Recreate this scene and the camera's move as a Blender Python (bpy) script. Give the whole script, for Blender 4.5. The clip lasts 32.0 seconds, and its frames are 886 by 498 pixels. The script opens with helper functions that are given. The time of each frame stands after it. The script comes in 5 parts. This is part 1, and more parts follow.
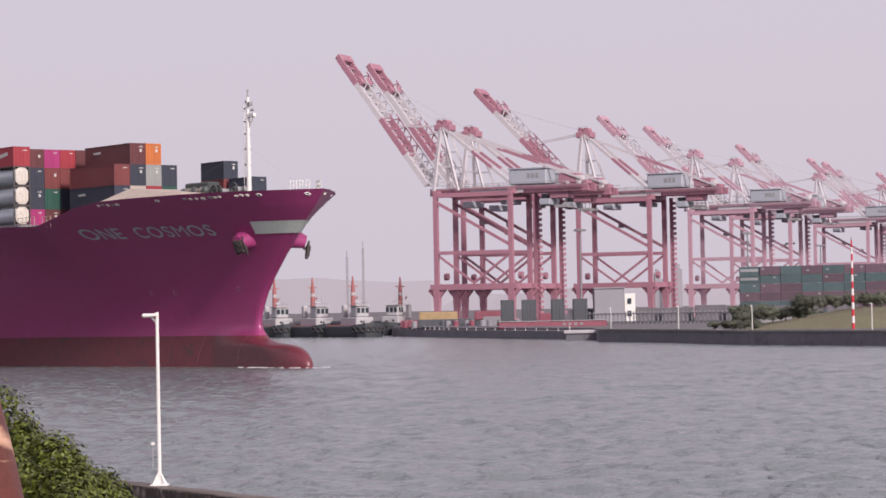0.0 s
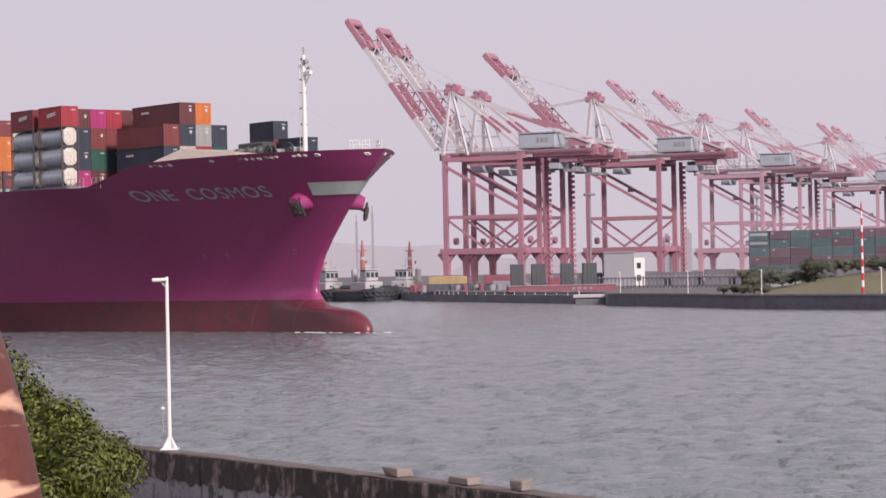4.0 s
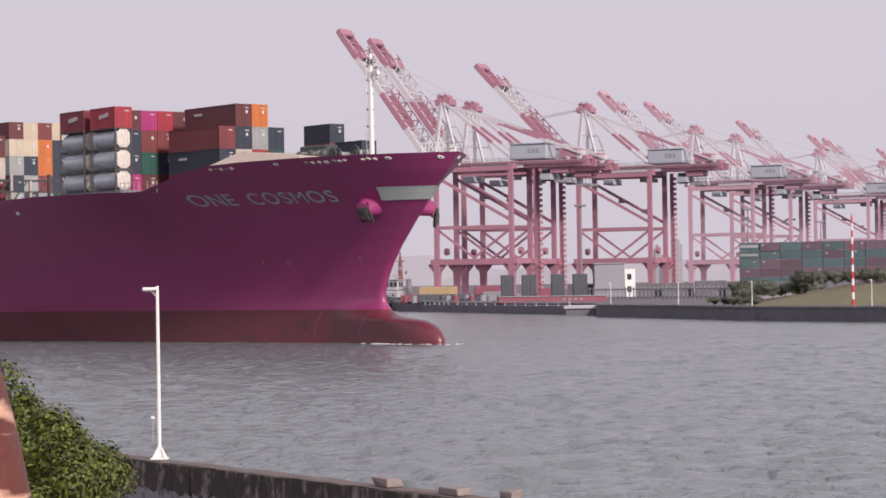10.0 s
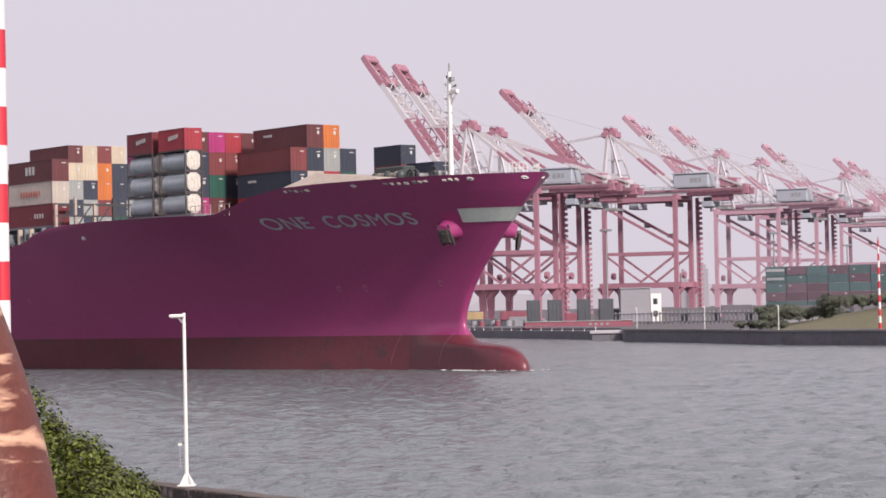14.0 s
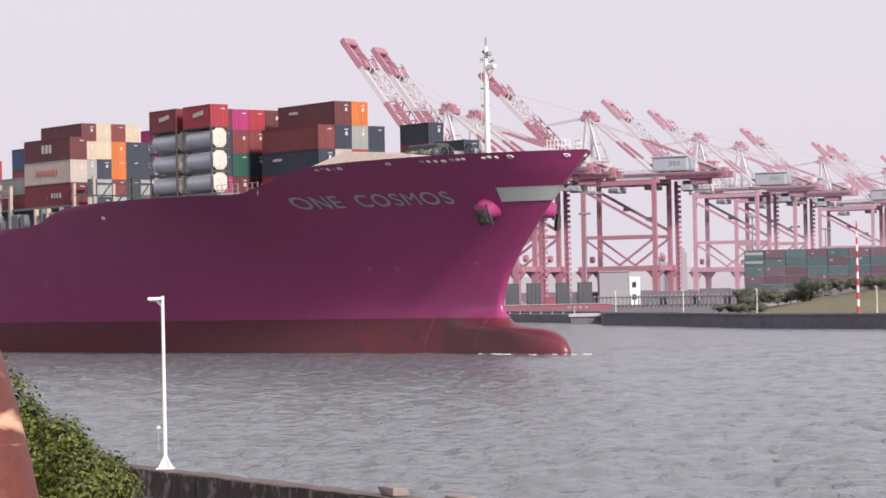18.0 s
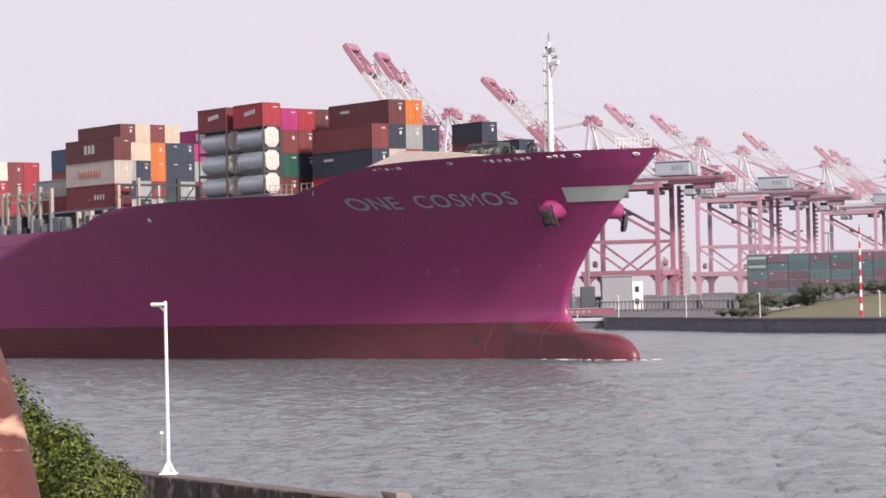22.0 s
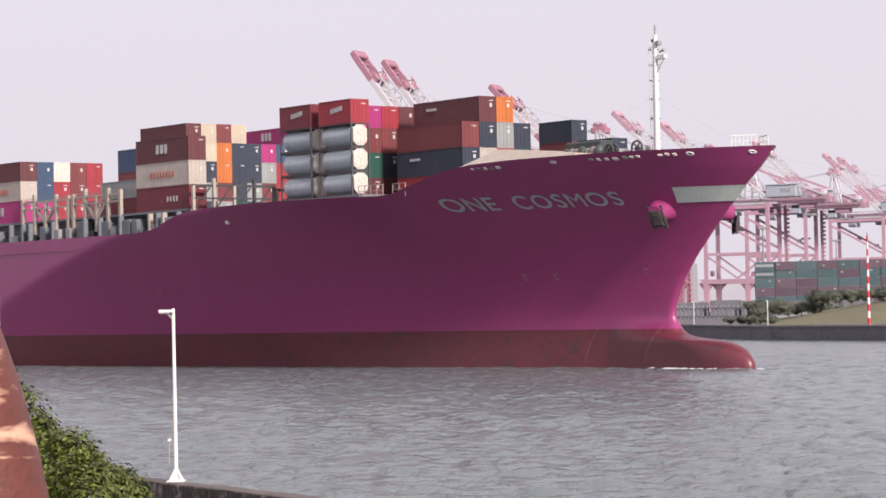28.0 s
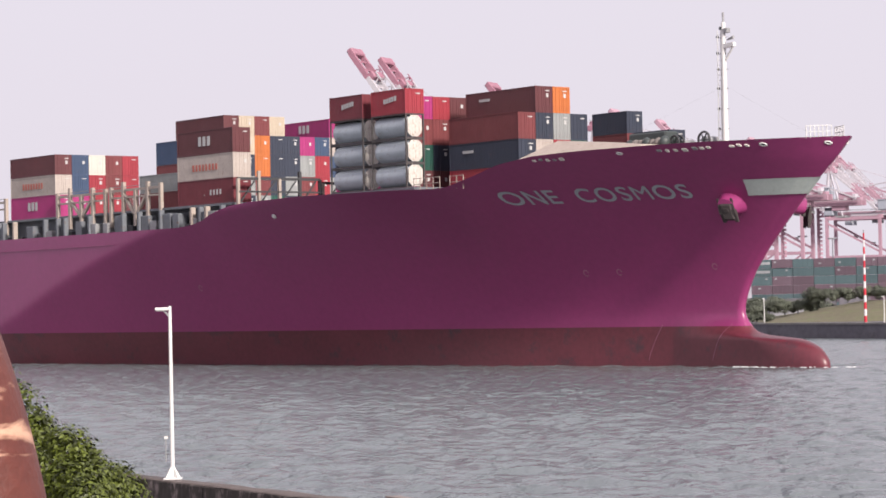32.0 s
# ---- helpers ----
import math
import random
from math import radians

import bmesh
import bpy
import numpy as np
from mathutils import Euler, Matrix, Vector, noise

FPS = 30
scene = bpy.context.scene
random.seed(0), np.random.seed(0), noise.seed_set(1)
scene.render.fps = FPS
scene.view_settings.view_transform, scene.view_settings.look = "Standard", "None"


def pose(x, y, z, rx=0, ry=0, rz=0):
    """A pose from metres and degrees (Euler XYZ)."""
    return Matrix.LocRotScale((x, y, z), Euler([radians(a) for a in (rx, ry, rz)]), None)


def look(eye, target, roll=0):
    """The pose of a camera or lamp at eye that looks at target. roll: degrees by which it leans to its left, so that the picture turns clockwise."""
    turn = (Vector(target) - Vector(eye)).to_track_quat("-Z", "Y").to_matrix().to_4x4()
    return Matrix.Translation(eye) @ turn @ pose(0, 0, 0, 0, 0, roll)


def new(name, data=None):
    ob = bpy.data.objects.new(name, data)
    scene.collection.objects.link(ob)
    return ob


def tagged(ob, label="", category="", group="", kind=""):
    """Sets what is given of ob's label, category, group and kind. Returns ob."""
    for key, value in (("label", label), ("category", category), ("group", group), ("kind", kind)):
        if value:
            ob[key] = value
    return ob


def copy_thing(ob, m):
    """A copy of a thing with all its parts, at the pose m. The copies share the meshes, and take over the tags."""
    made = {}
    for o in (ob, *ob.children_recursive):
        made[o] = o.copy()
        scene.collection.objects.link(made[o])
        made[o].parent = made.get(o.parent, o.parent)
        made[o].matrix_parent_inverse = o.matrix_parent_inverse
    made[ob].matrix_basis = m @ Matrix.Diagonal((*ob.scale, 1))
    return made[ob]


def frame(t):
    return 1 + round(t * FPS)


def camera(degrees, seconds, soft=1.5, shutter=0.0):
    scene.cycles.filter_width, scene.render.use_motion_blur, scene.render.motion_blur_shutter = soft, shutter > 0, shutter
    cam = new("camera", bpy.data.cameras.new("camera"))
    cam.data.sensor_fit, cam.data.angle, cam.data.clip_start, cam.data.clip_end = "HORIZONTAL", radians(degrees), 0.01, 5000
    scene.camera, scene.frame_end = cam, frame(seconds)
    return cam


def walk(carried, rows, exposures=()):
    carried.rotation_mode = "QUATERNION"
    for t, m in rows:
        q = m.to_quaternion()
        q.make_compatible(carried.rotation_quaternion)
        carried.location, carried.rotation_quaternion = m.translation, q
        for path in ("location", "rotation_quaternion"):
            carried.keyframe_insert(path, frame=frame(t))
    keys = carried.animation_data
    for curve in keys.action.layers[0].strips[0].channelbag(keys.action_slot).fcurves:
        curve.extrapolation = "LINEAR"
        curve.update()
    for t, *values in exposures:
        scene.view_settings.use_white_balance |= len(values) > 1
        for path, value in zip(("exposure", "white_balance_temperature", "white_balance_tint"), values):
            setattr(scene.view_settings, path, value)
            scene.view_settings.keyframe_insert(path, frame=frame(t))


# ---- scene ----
# white balance and exposure of the clip's camera
EXPOSURES = [(0, -0.06, 6500, 17), (10, -0.04, 6500, 15), (19, 0.27, 6500, 12), (32, 0.28, 6500, 12)]

CAM_Z = 7.0


def view(tilt, pan, roll):
    """The camera on its stand: tilt up, pan to the right, lean to the right, in degrees."""
    return Matrix.Translation((0, 0, CAM_Z)) @ pose(0, 0, 0, 0, 0, -pan) @ pose(0, 0, 0, 90 + tilt) @ pose(0, 0, 0, 0, 0, -roll)


DRIFT = [(0, 0.0), (10, -0.006), (14, -0.018), (21, -0.014), (25, -0.018), (29, -0.022), (32, -0.022)]


def drift(t):
    """The stand gives way to the left by a few centimetres as it is panned."""
    for (a, va), (b, vb) in zip(DRIFT, DRIFT[1:]):
        if t <= b:
            return Matrix.Translation((va + (vb - va) * (t - a) / (b - a), 0, 0))


cam = camera(20.832, 32.0, soft=1.7)
ROWS = [
    (0, view(1.397, 0.000, 1.127)), (0.5, view(1.338, -0.003, 1.230)), (1, view(1.221, -0.098, 1.761)), (1.5, view(1.131, -0.200, 1.463)),
    (2, view(1.013, -0.217, 1.273)), (2.5, view(0.878, -0.241, 1.200)), (3, view(0.775, -0.272, 1.194)), (3.5, view(0.669, -0.278, 1.183)),
    (5.5, view(0.230, -0.033, 1.115)), (6, view(0.147, -0.027, 1.147)), (6.5, view(0.088, -0.019, 0.991)), (7, view(0.026, -0.029, 0.761)),
    (7.5, view(-0.001, -0.060, 0.908)), (8, view(0.142, -0.046, 0.891)), (8.5, view(0.293, -0.056, 0.944)), (9, view(0.452, -0.055, 0.938)),
    (9.5, view(0.635, -0.035, 1.003)), (10, view(0.800, -0.014, 0.932)), (10.5, view(0.928, -0.028, 0.974)), (11, view(1.082, -0.047, 0.987)),
    (11.5, view(1.179, -0.104, 1.030)), (12, view(1.312, -0.521, 0.993)), (12.5, view(1.096, -0.930, 1.219)), (13, view(1.479, -0.692, 1.230)),
    (13.5, view(1.570, -0.731, 1.218)), (14, view(1.418, -0.612, 1.203)), (14.5, view(1.349, -0.387, 1.228)), (16.5, view(1.110, -0.322, 1.144)),
    (17, view(0.972, -0.010, 1.202)), (17.5, view(1.127, -0.101, 1.194)), (18, view(1.009, -0.121, 1.167)), (18.5, view(1.026, -0.113, 1.189)),
    (19, view(1.025, -0.119, 1.189)), (19.5, view(1.030, -0.086, 1.204)), (20, view(1.018, -0.075, 1.255)), (20.5, view(1.021, -0.103, 1.243)),
    (21, view(1.053, -0.118, 1.268)), (21.5, view(1.107, -0.157, 1.255)), (22, view(1.125, -0.184, 1.263)), (22.5, view(1.150, -0.220, 1.288)),
    (23, view(1.168, -0.243, 1.403)), (23.5, view(1.188, -0.271, 1.396)), (24, view(1.222, -0.294, 1.369)), (24.5, view(1.252, -0.302, 1.281)),
    (25, view(1.266, -0.305, 1.246)), (25.5, view(1.283, -0.312, 1.250)), (27.5, view(1.303, -0.350, 1.228)), (28, view(1.305, -0.360, 1.228)),
    (28.5, view(1.285, -0.348, 1.233)), (29, view(1.272, -0.337, 1.213)), (29.5, view(1.267, -0.333, 1.182)), (30, view(1.262, -0.334, 1.156)),
    (30.5, view(1.259, -0.298, 1.192)), (31, view(1.249, -0.259, 1.214)), (31.5, view(1.246, -0.253, 1.212)), (32, view(1.249, -0.281, 1.206)),
]
walk(cam, [(t, drift(t) @ m) for t, m in ROWS], exposures=EXPOSURES)


# ---- sky and sun ----
SUN_DIR = Vector((0.466, -0.727, 0.505)).normalized()
world = bpy.data.worlds.new("hazy_sky")
scene.world = world
world.use_nodes = True
wn, wl = world.node_tree.nodes, world.node_tree.links
wn.clear()
w_out = wn.new("ShaderNodeOutputWorld")
w_bg = wn.new("ShaderNodeBackground")
w_sky = wn.new("ShaderNodeTexSky")
w_sky.sky_type = "NISHITA"
w_sky.sun_disc = False
w_sky.sun_elevation = math.asin(SUN_DIR.z)
w_sky.sun_rotation = math.atan2(SUN_DIR.x, SUN_DIR.y)
w_sky.dust_density = 6.0
w_sky.air_density = 1.0
w_mix = wn.new("ShaderNodeMixRGB")
w_mix.inputs["Fac"].default_value = 0.9
w_mix.inputs["Color2"].default_value = (6.72, 6.3, 6.98, 1)
wl.new(w_sky.outputs["Color"], w_mix.inputs["Color1"])
wl.new(w_mix.outputs["Color"], w_bg.inputs["Color"])
w_bg.inputs["Strength"].default_value = 0.105
wl.new(w_bg.outputs["Background"], w_out.inputs["Surface"])

sun = new("sun", bpy.data.lights.new("sun", "SUN"))
sun.data.energy = 4.9
sun.data.angle = radians(10.0)
sun.data.color = (1.0, 0.93, 0.84)
sun.matrix_world = look(SUN_DIR * 400, (0, 0, 0))


# ---- materials ----
def material(name, color, rough=0.6, metal=0.0, vary=0.15, scale=1.0, fine=12.0, bump=0.1, dirt=None, dirt_amount=0.0, spec=0.5,
             random=0.0, stretch=(1, 1, 1)):
    """A painted or raw surface: base colour with blotches at scale and grain at fine (cycles per metre), dirt patches, fine relief."""
    m = bpy.data.materials.new(name)
    m.use_nodes = True
    n, l = m.node_tree.nodes, m.node_tree.links
    b = n["Principled BSDF"]
    b.inputs["Roughness"].default_value = rough
    b.inputs["Metallic"].default_value = metal
    b.inputs["Specular IOR Level"].default_value = spec
    co = n.new("ShaderNodeTexCoord")
    mp = n.new("ShaderNodeMapping")
    mp.inputs["Scale"].default_value = stretch
    l.new(co.outputs["Object"], mp.inputs["Vector"])
    big = n.new("ShaderNodeTexNoise")
    big.inputs["Scale"].default_value = scale
    big.inputs["Detail"].default_value = 4
    l.new(mp.outputs["Vector"], big.inputs["Vector"])
    small = n.new("ShaderNodeTexNoise")
    small.inputs["Scale"].default_value = fine
    small.inputs["Detail"].default_value = 3
    l.new(mp.outputs["Vector"], small.inputs["Vector"])
    hsv = n.new("ShaderNodeHueSaturation")
    hsv.inputs["Color"].default_value = (*color, 1)
    add = n.new("ShaderNodeMath")
    add.operation = "ADD"
    l.new(big.outputs["Fac"], add.inputs[0])
    l.new(small.outputs["Fac"], add.inputs[1])
    rng = n.new("ShaderNodeMapRange")
    rng.inputs["From Min"].default_value, rng.inputs["From Max"].default_value = 0.6, 1.4
    rng.inputs["To Min"].default_value, rng.inputs["To Max"].default_value = 1 - vary, 1 + vary
    l.new(add.outputs["Value"], rng.inputs["Value"])
    value = rng.outputs["Result"]
    if random:
        info = n.new("ShaderNodeObjectInfo")
        r2 = n.new("ShaderNodeMapRange")
        r2.inputs["To Min"].default_value, r2.inputs["To Max"].default_value = 1 - random, 1 + random
        l.new(info.outputs["Random"], r2.inputs["Value"])
        mul = n.new("ShaderNodeMath")
        mul.operation = "MULTIPLY"
        l.new(value, mul.inputs[0])
        l.new(r2.outputs["Result"], mul.inputs[1])
        value = mul.outputs["Value"]
    l.new(value, hsv.inputs["Value"])
    col = hsv.outputs["Color"]
    if dirt:
        dn = n.new("ShaderNodeTexNoise")
        dn.inputs["Scale"].default_value = scale * 2.3
        dn.inputs["Detail"].default_value = 6
        dn.inputs["Roughness"].default_value = 0.7
        l.new(mp.outputs["Vector"], dn.inputs["Vector"])
        ramp = n.new("ShaderNodeMapRange")
        ramp.inputs["From Min"].default_value = 0.68 - 0.3 * dirt_amount
        ramp.inputs["From Max"].default_value = 0.78 - 0.2 * dirt_amount
        l.new(dn.outputs["Fac"], ramp.inputs["Value"])
        mix = n.new("ShaderNodeMixRGB")
        mix.inputs["Color2"].default_value = (*dirt, 1)
        l.new(ramp.outputs["Result"], mix.inputs["Fac"])
        l.new(col, mix.inputs["Color1"])
        col = mix.outputs["Color"]
    l.new(col, b.inputs["Base Color"])
    if bump:
        bp = n.new("ShaderNodeBump")
        bp.inputs["Strength"].default_value = bump
        bp.inputs["Distance"].default_value = 0.02
        l.new(small.outputs["Fac"], bp.inputs["Height"])
        l.new(bp.outputs["Normal"], b.inputs["Normal"])
    return m


def water_material():
    """Turbid grey harbour water: small scattered ripples over a finer chop."""
    m = bpy.data.materials.new("harbour_water")
    m.use_nodes = True
    n, l = m.node_tree.nodes, m.node_tree.links
    b = n["Principled BSDF"]
    b.inputs["Base Color"].default_value = (0.131, 0.149, 0.158, 1)
    b.inputs["Roughness"].default_value = 0.2
    b.inputs["IOR"].default_value = 1.33
    co = n.new("ShaderNodeTexCoord")
    heights = None
    for scale, stretch, lo, hi, top in ((1.5, (0.6, 0.42, 1), 0.52, 0.74, 1.0), (3.0, (0.8, 0.5, 1), 0.2, 0.8, 0.35)):
        mp = n.new("ShaderNodeMapping")
        mp.inputs["Scale"].default_value = stretch
        l.new(co.outputs["Object"], mp.inputs["Vector"])
        t = n.new("ShaderNodeTexNoise")
        t.inputs["Scale"].default_value = scale
        t.inputs["Detail"].default_value = 3
        l.new(mp.outputs["Vector"], t.inputs["Vector"])
        r = n.new("ShaderNodeMapRange")
        r.inputs["From Min"].default_value, r.inputs["From Max"].default_value = lo, hi
        r.inputs["To Max"].default_value = top
        l.new(t.outputs["Fac"], r.inputs["Value"])
        if heights:
            add = n.new("ShaderNodeMath")
            add.operation = "ADD"
            l.new(heights, add.inputs[0])
            l.new(r.outputs["Result"], add.inputs[1])
            heights = add.outputs["Value"]
        else:
            heights = r.outputs["Result"]
    bp = n.new("ShaderNodeBump")
    bp.inputs["Strength"].default_value = 1.0
    bp.inputs["Distance"].default_value = 0.2
    l.new(heights, bp.inputs["Height"])
    l.new(bp.outputs["Normal"], b.inputs["Normal"])
    return m


M_WATER = water_material()
M_HULL = material("magenta_hull_paint", (0.26, 0.036, 0.135), 0.34, spec=0.5, vary=0.10, scale=0.08, fine=1.5, bump=0.05)
M_BOOT = material("red_antifouling_paint", (0.122, 0.025, 0.037), 0.38, vary=0.22, scale=0.15, fine=2.0, bump=0.1, dirt=(0.058, 0.029, 0.038), dirt_amount=0.42)
M_DECK = material("green_deck_paint", (0.12, 0.10, 0.10), 0.7)
M_WHITE = material("white_paint", (0.64, 0.63, 0.62), 0.5, vary=0.08, scale=0.6, fine=6)
# crane colours are shifted towards the sky's tone: distance haze put into the paint
M_CRANE_RED = material("hazed_red_crane_paint", (0.31, 0.145, 0.195), 0.65, vary=0.12, scale=0.1, fine=1)
M_CRANE_WHITE = material("hazed_white_crane_paint", (0.46, 0.43, 0.465), 0.6, vary=0.08, scale=0.1, fine=1)
M_CONCRETE = material("grey_concrete", (0.25, 0.235, 0.23), 0.85, vary=0.2, scale=0.4, fine=5, bump=0.3, dirt=(0.16, 0.14, 0.13), dirt_amount=0.35)
# paler still for the farther cranes: more distance haze painted into the colour
M_HAZE_RED = material("deep_haze_red_crane_paint", (0.385, 0.235, 0.295), 0.7, vary=0.12, scale=0.1, fine=1)
M_HAZE_WHITE = material("deep_haze_white_crane_paint", (0.47, 0.44, 0.485), 0.7, vary=0.08, scale=0.1, fine=1)
M_GROUND = material("dusty_ground", (0.125, 0.098, 0.092), 0.9, vary=0.15, scale=0.2, fine=4)


# ---- mesh helpers ----
def part(name, bm, mat, parent=None, label="", smooth=False):
    """Links a bmesh as one mesh object, under a thing or a part."""
    me = bpy.data.meshes.new(name)
    bmesh.ops.recalc_face_normals(bm, faces=bm.faces)
    bm.to_mesh(me)
    bm.free()
    mats = mat if isinstance(mat, (list, tuple)) else [mat]
    for x in mats:
        me.materials.append(x)
    if smooth:
        for p in me.polygons:
            p.use_smooth = True
    ob = new(name, me)
    if parent is not None:
        ob.parent = parent
    if label:
        ob["label"] = label
    return ob


def thing(name, m, label, category, group="", kind=""):
    """An empty at a thing's base, which carries its parts."""
    ob = new(name)
    ob.matrix_basis = m
    return tagged(ob, label, category, group, kind)


def add_box(bm, lo, hi, mi=0, bevel=0.0):
    x0, y0, z0 = lo
    x1, y1, z1 = hi
    v = [bm.verts.new(p) for p in ((x0, y0, z0), (x1, y0, z0), (x1, y1, z0), (x0, y1, z0), (x0, y0, z1), (x1, y0, z1), (x1, y1, z1), (x0, y1, z1))]
    fs = [bm.faces.new([v[i] for i in q]) for q in ((3, 2, 1, 0), (4, 5, 6, 7), (0, 1, 5, 4), (1, 2, 6, 5), (2, 3, 7, 6), (3, 0, 4, 7))]
    for f in fs:
        f.material_index = mi
    if bevel:
        es = list({e for f in fs for e in f.edges})
        bmesh.ops.bevel(bm, geom=es, offset=bevel, segments=1, affect="EDGES", profile=0.5)


def box(lo, hi, bevel=0.0):
    bm = bmesh.new()
    add_box(bm, lo, hi, 0, bevel)
    return bm


def add_beam(bm, a, b, w, h=None, n=4, mi=0, w2=None):
    """A straight bar from a to b: square for n=4, else a round one of n sides; w2 is its width at b."""
    a, b = Vector(a), Vector(b)
    h = h or w
    d = b - a
    q = d.to_track_quat("Z", "Y").to_matrix()
    k = (w2 / w) if w2 else 1.0
    rings = []
    for p, s in ((a, 1.0), (b, k)):
        ring = []
        for i in range(n):
            t = 2 * math.pi * (i + 0.5) / n
            r = math.sqrt(0.5) if n == 4 else 0.5
            ring.append(bm.verts.new(p + q @ Vector((math.cos(t) * r * w * s, math.sin(t) * r * h * s, 0))))
        rings.append(ring)
    for i in range(n):
        j = (i + 1) % n
        bm.faces.new((rings[0][i], rings[0][j], rings[1][j], rings[1][i])).material_index = mi
    bm.faces.new(rings[0][::-1]).material_index = mi
    bm.faces.new(rings[1]).material_index = mi


def beam(a, b, w, h=None, n=4, w2=None):
    bm = bmesh.new()
    add_beam(bm, a, b, w, h, n, 0, w2)
    return bm


def lerp(table, x):
    """Smooth-ish value from a table of (x, value) pairs in rising x."""
    if x <= table[0][0]:
        return table[0][1]
    for (a, va), (b, vb) in zip(table, table[1:]):
        if x <= b:
            return va + (vb - va) * (x - a) / (b - a)
    return table[-1][1]


# ---- water and far shore ----
def water_sheet():
    """One sheet to the horizon: waves as real relief where the harbour is near, calmer and coarser far out."""
    xs = np.concatenate([[-4000, -1500, -500, -200], np.arange(-130, 140.1, 0.33), [200, 500, 1500, 4000]])
    ys = [-60.0, 0.0, 20.0, 34.0]
    while ys[-1] < 760:
        ys.append(ys[-1] * 1.0042)
    ys = np.array(ys + [900, 1300, 2200, 4500])
    gx, gy = np.meshgrid(xs, ys)
    step = np.gradient(ys)[:, None]
    z = np.zeros_like(gx)
    rs = np.random.RandomState(5)
    for _ in range(70):
        lam = 0.9 * (4.2 / 0.9) ** rs.rand()
        ang = rs.normal(radians(70), radians(38))
        kx, ky = math.cos(ang) * 2 * math.pi / lam, math.sin(ang) * 2 * math.pi / lam
        fade = np.clip((lam / max(abs(math.sin(ang)), 0.2)) / (2.6 * step) - 0.5, 0, 1)
        z += fade * (WAVE * lam / 70 ** 0.5 / (2 * math.pi)) * np.sin(kx * gx + ky * gy + rs.rand() * 6.283)
    edge = np.clip((140 - np.abs(gx)) / 15, 0, 1) * np.clip((gy - 30) / 10, 0, 1) * np.clip((800 - gy) / 100, 0, 1)
    z *= edge
    ny, nx = gx.shape
    idx = np.arange(nx * ny).reshape(ny, nx)
    quads = np.stack([idx[:-1, :-1], idx[:-1, 1:], idx[1:, 1:], idx[1:, :-1]], -1).reshape(-1, 4)
    me = bpy.data.meshes.new("water")
    me.vertices.add(nx * ny)
    me.vertices.foreach_set("co", np.stack([gx, gy, z], -1).astype(np.float32).ravel())
    me.loops.add(quads.size)
    me.loops.foreach_set("vertex_index", quads.astype(np.int32).ravel())
    me.polygons.add(len(quads))
    me.polygons.foreach_set("loop_start", np.arange(0, quads.size, 4, dtype=np.int32))
    me.polygons.foreach_set("use_smooth", np.ones(len(quads), dtype=bool))
    me.update(calc_edges=True)
    me.materials.append(M_WATER)
    return me


WAVE = 0.26
tagged(new("water", water_sheet()), "grey rippled harbour water under a hazy sky", "water", kind="structure")


# ---- the container ship ----
HEADING = -51.92
# half-breadth of deck edge and waterline, height of the deck edge, and the stem's profile; x is counted forward
DECK_HALF = [(-300, 22.3), (-78, 22.3), (-60, 21.6), (-45, 20.1), (-36, 18.8), (-28, 16.9), (-20, 14.2), (-14, 11.5), (-9, 8.5), (-5.1, 5.5), (-3, 3.5),
             (-1.4, 1.9), (0, 0.05)]
WATER_HALF = [(-300, 22.3), (-168, 22.3), (-150, 21.8), (-135, 20.6), (-120, 19.0), (-105, 17.2), (-90, 15.3), (-75, 13.0), (-60, 10.3), (-45, 7.0),
              (-34, 4.2), (-26, 2.4), (-20, 1.4), (-15, 0.6), (-14, 0.05)]
# height from which the side is upright, aft of the flare
FLAT = [(-300, 1.4), (-141, 2.0), (-129, 5.0), (-117, 9.0), (-105, 12.6), (-93, 15.4), (-82, 17.2), (-70, 18.3), (-60, 18.8)]
SHEER = [(-300, 16.3), (-86, 16.3), (-83, 16.45), (-80, 17.0), (-77, 17.85), (-74, 18.4), (-70, 18.65), (-60, 18.8), (-45, 18.7), (-38, 18.55), (-36, 18.65),
         (-33, 19.5), (-30, 20.5), (-26, 21.15), (-22, 21.35), (-12, 21.58), (0, 21.68)]
STEM = [(4.0, -11.2), (5.2, -11.7), (6.2, -11.6), (6.9, -11.35), (8.18, -10.7), (9.35, -9.95), (11.46, -8.1), (14.06, -5.35), (16.47, -2.7), (17.84, -1.15),
        (19.74, 1.3), (21.41, 3.0), (21.8, 3.4)]
# how far the bulb reaches ahead of the stem
BULB = [(-3, 9.4), (-1.5, 10.7), (0, 11.0), (0.6, 10.9), (1.2, 10.5), (1.8, 9.8), (2.2, 9.05), (2.5, 8.1), (2.7, 7.1), (2.85, 5.5), (2.98, 3.6), (3.15, 1.9), (3.4, 0.9), (3.8, 0.35),
        (4.3, 0.1), (5.2, 0.0)]


def axis(x):
    """How far the hull's middle line lies to starboard of the ship's zero line at x: bent so that the bow fits the
    camera's view.
    """
    return -3.0 * max(0.0, min(1.0, (x + 75) / 75))


def lean(x, z):
    """Where the hull's station x lies at the height z: the forward stations follow the stem."""
    return x + lerp(STEM, z) * max(0.0, (x + 60) / 60) ** 1.6 + lerp(BULB, z) * max(0.0, (x + 12) / 12) ** 1.5


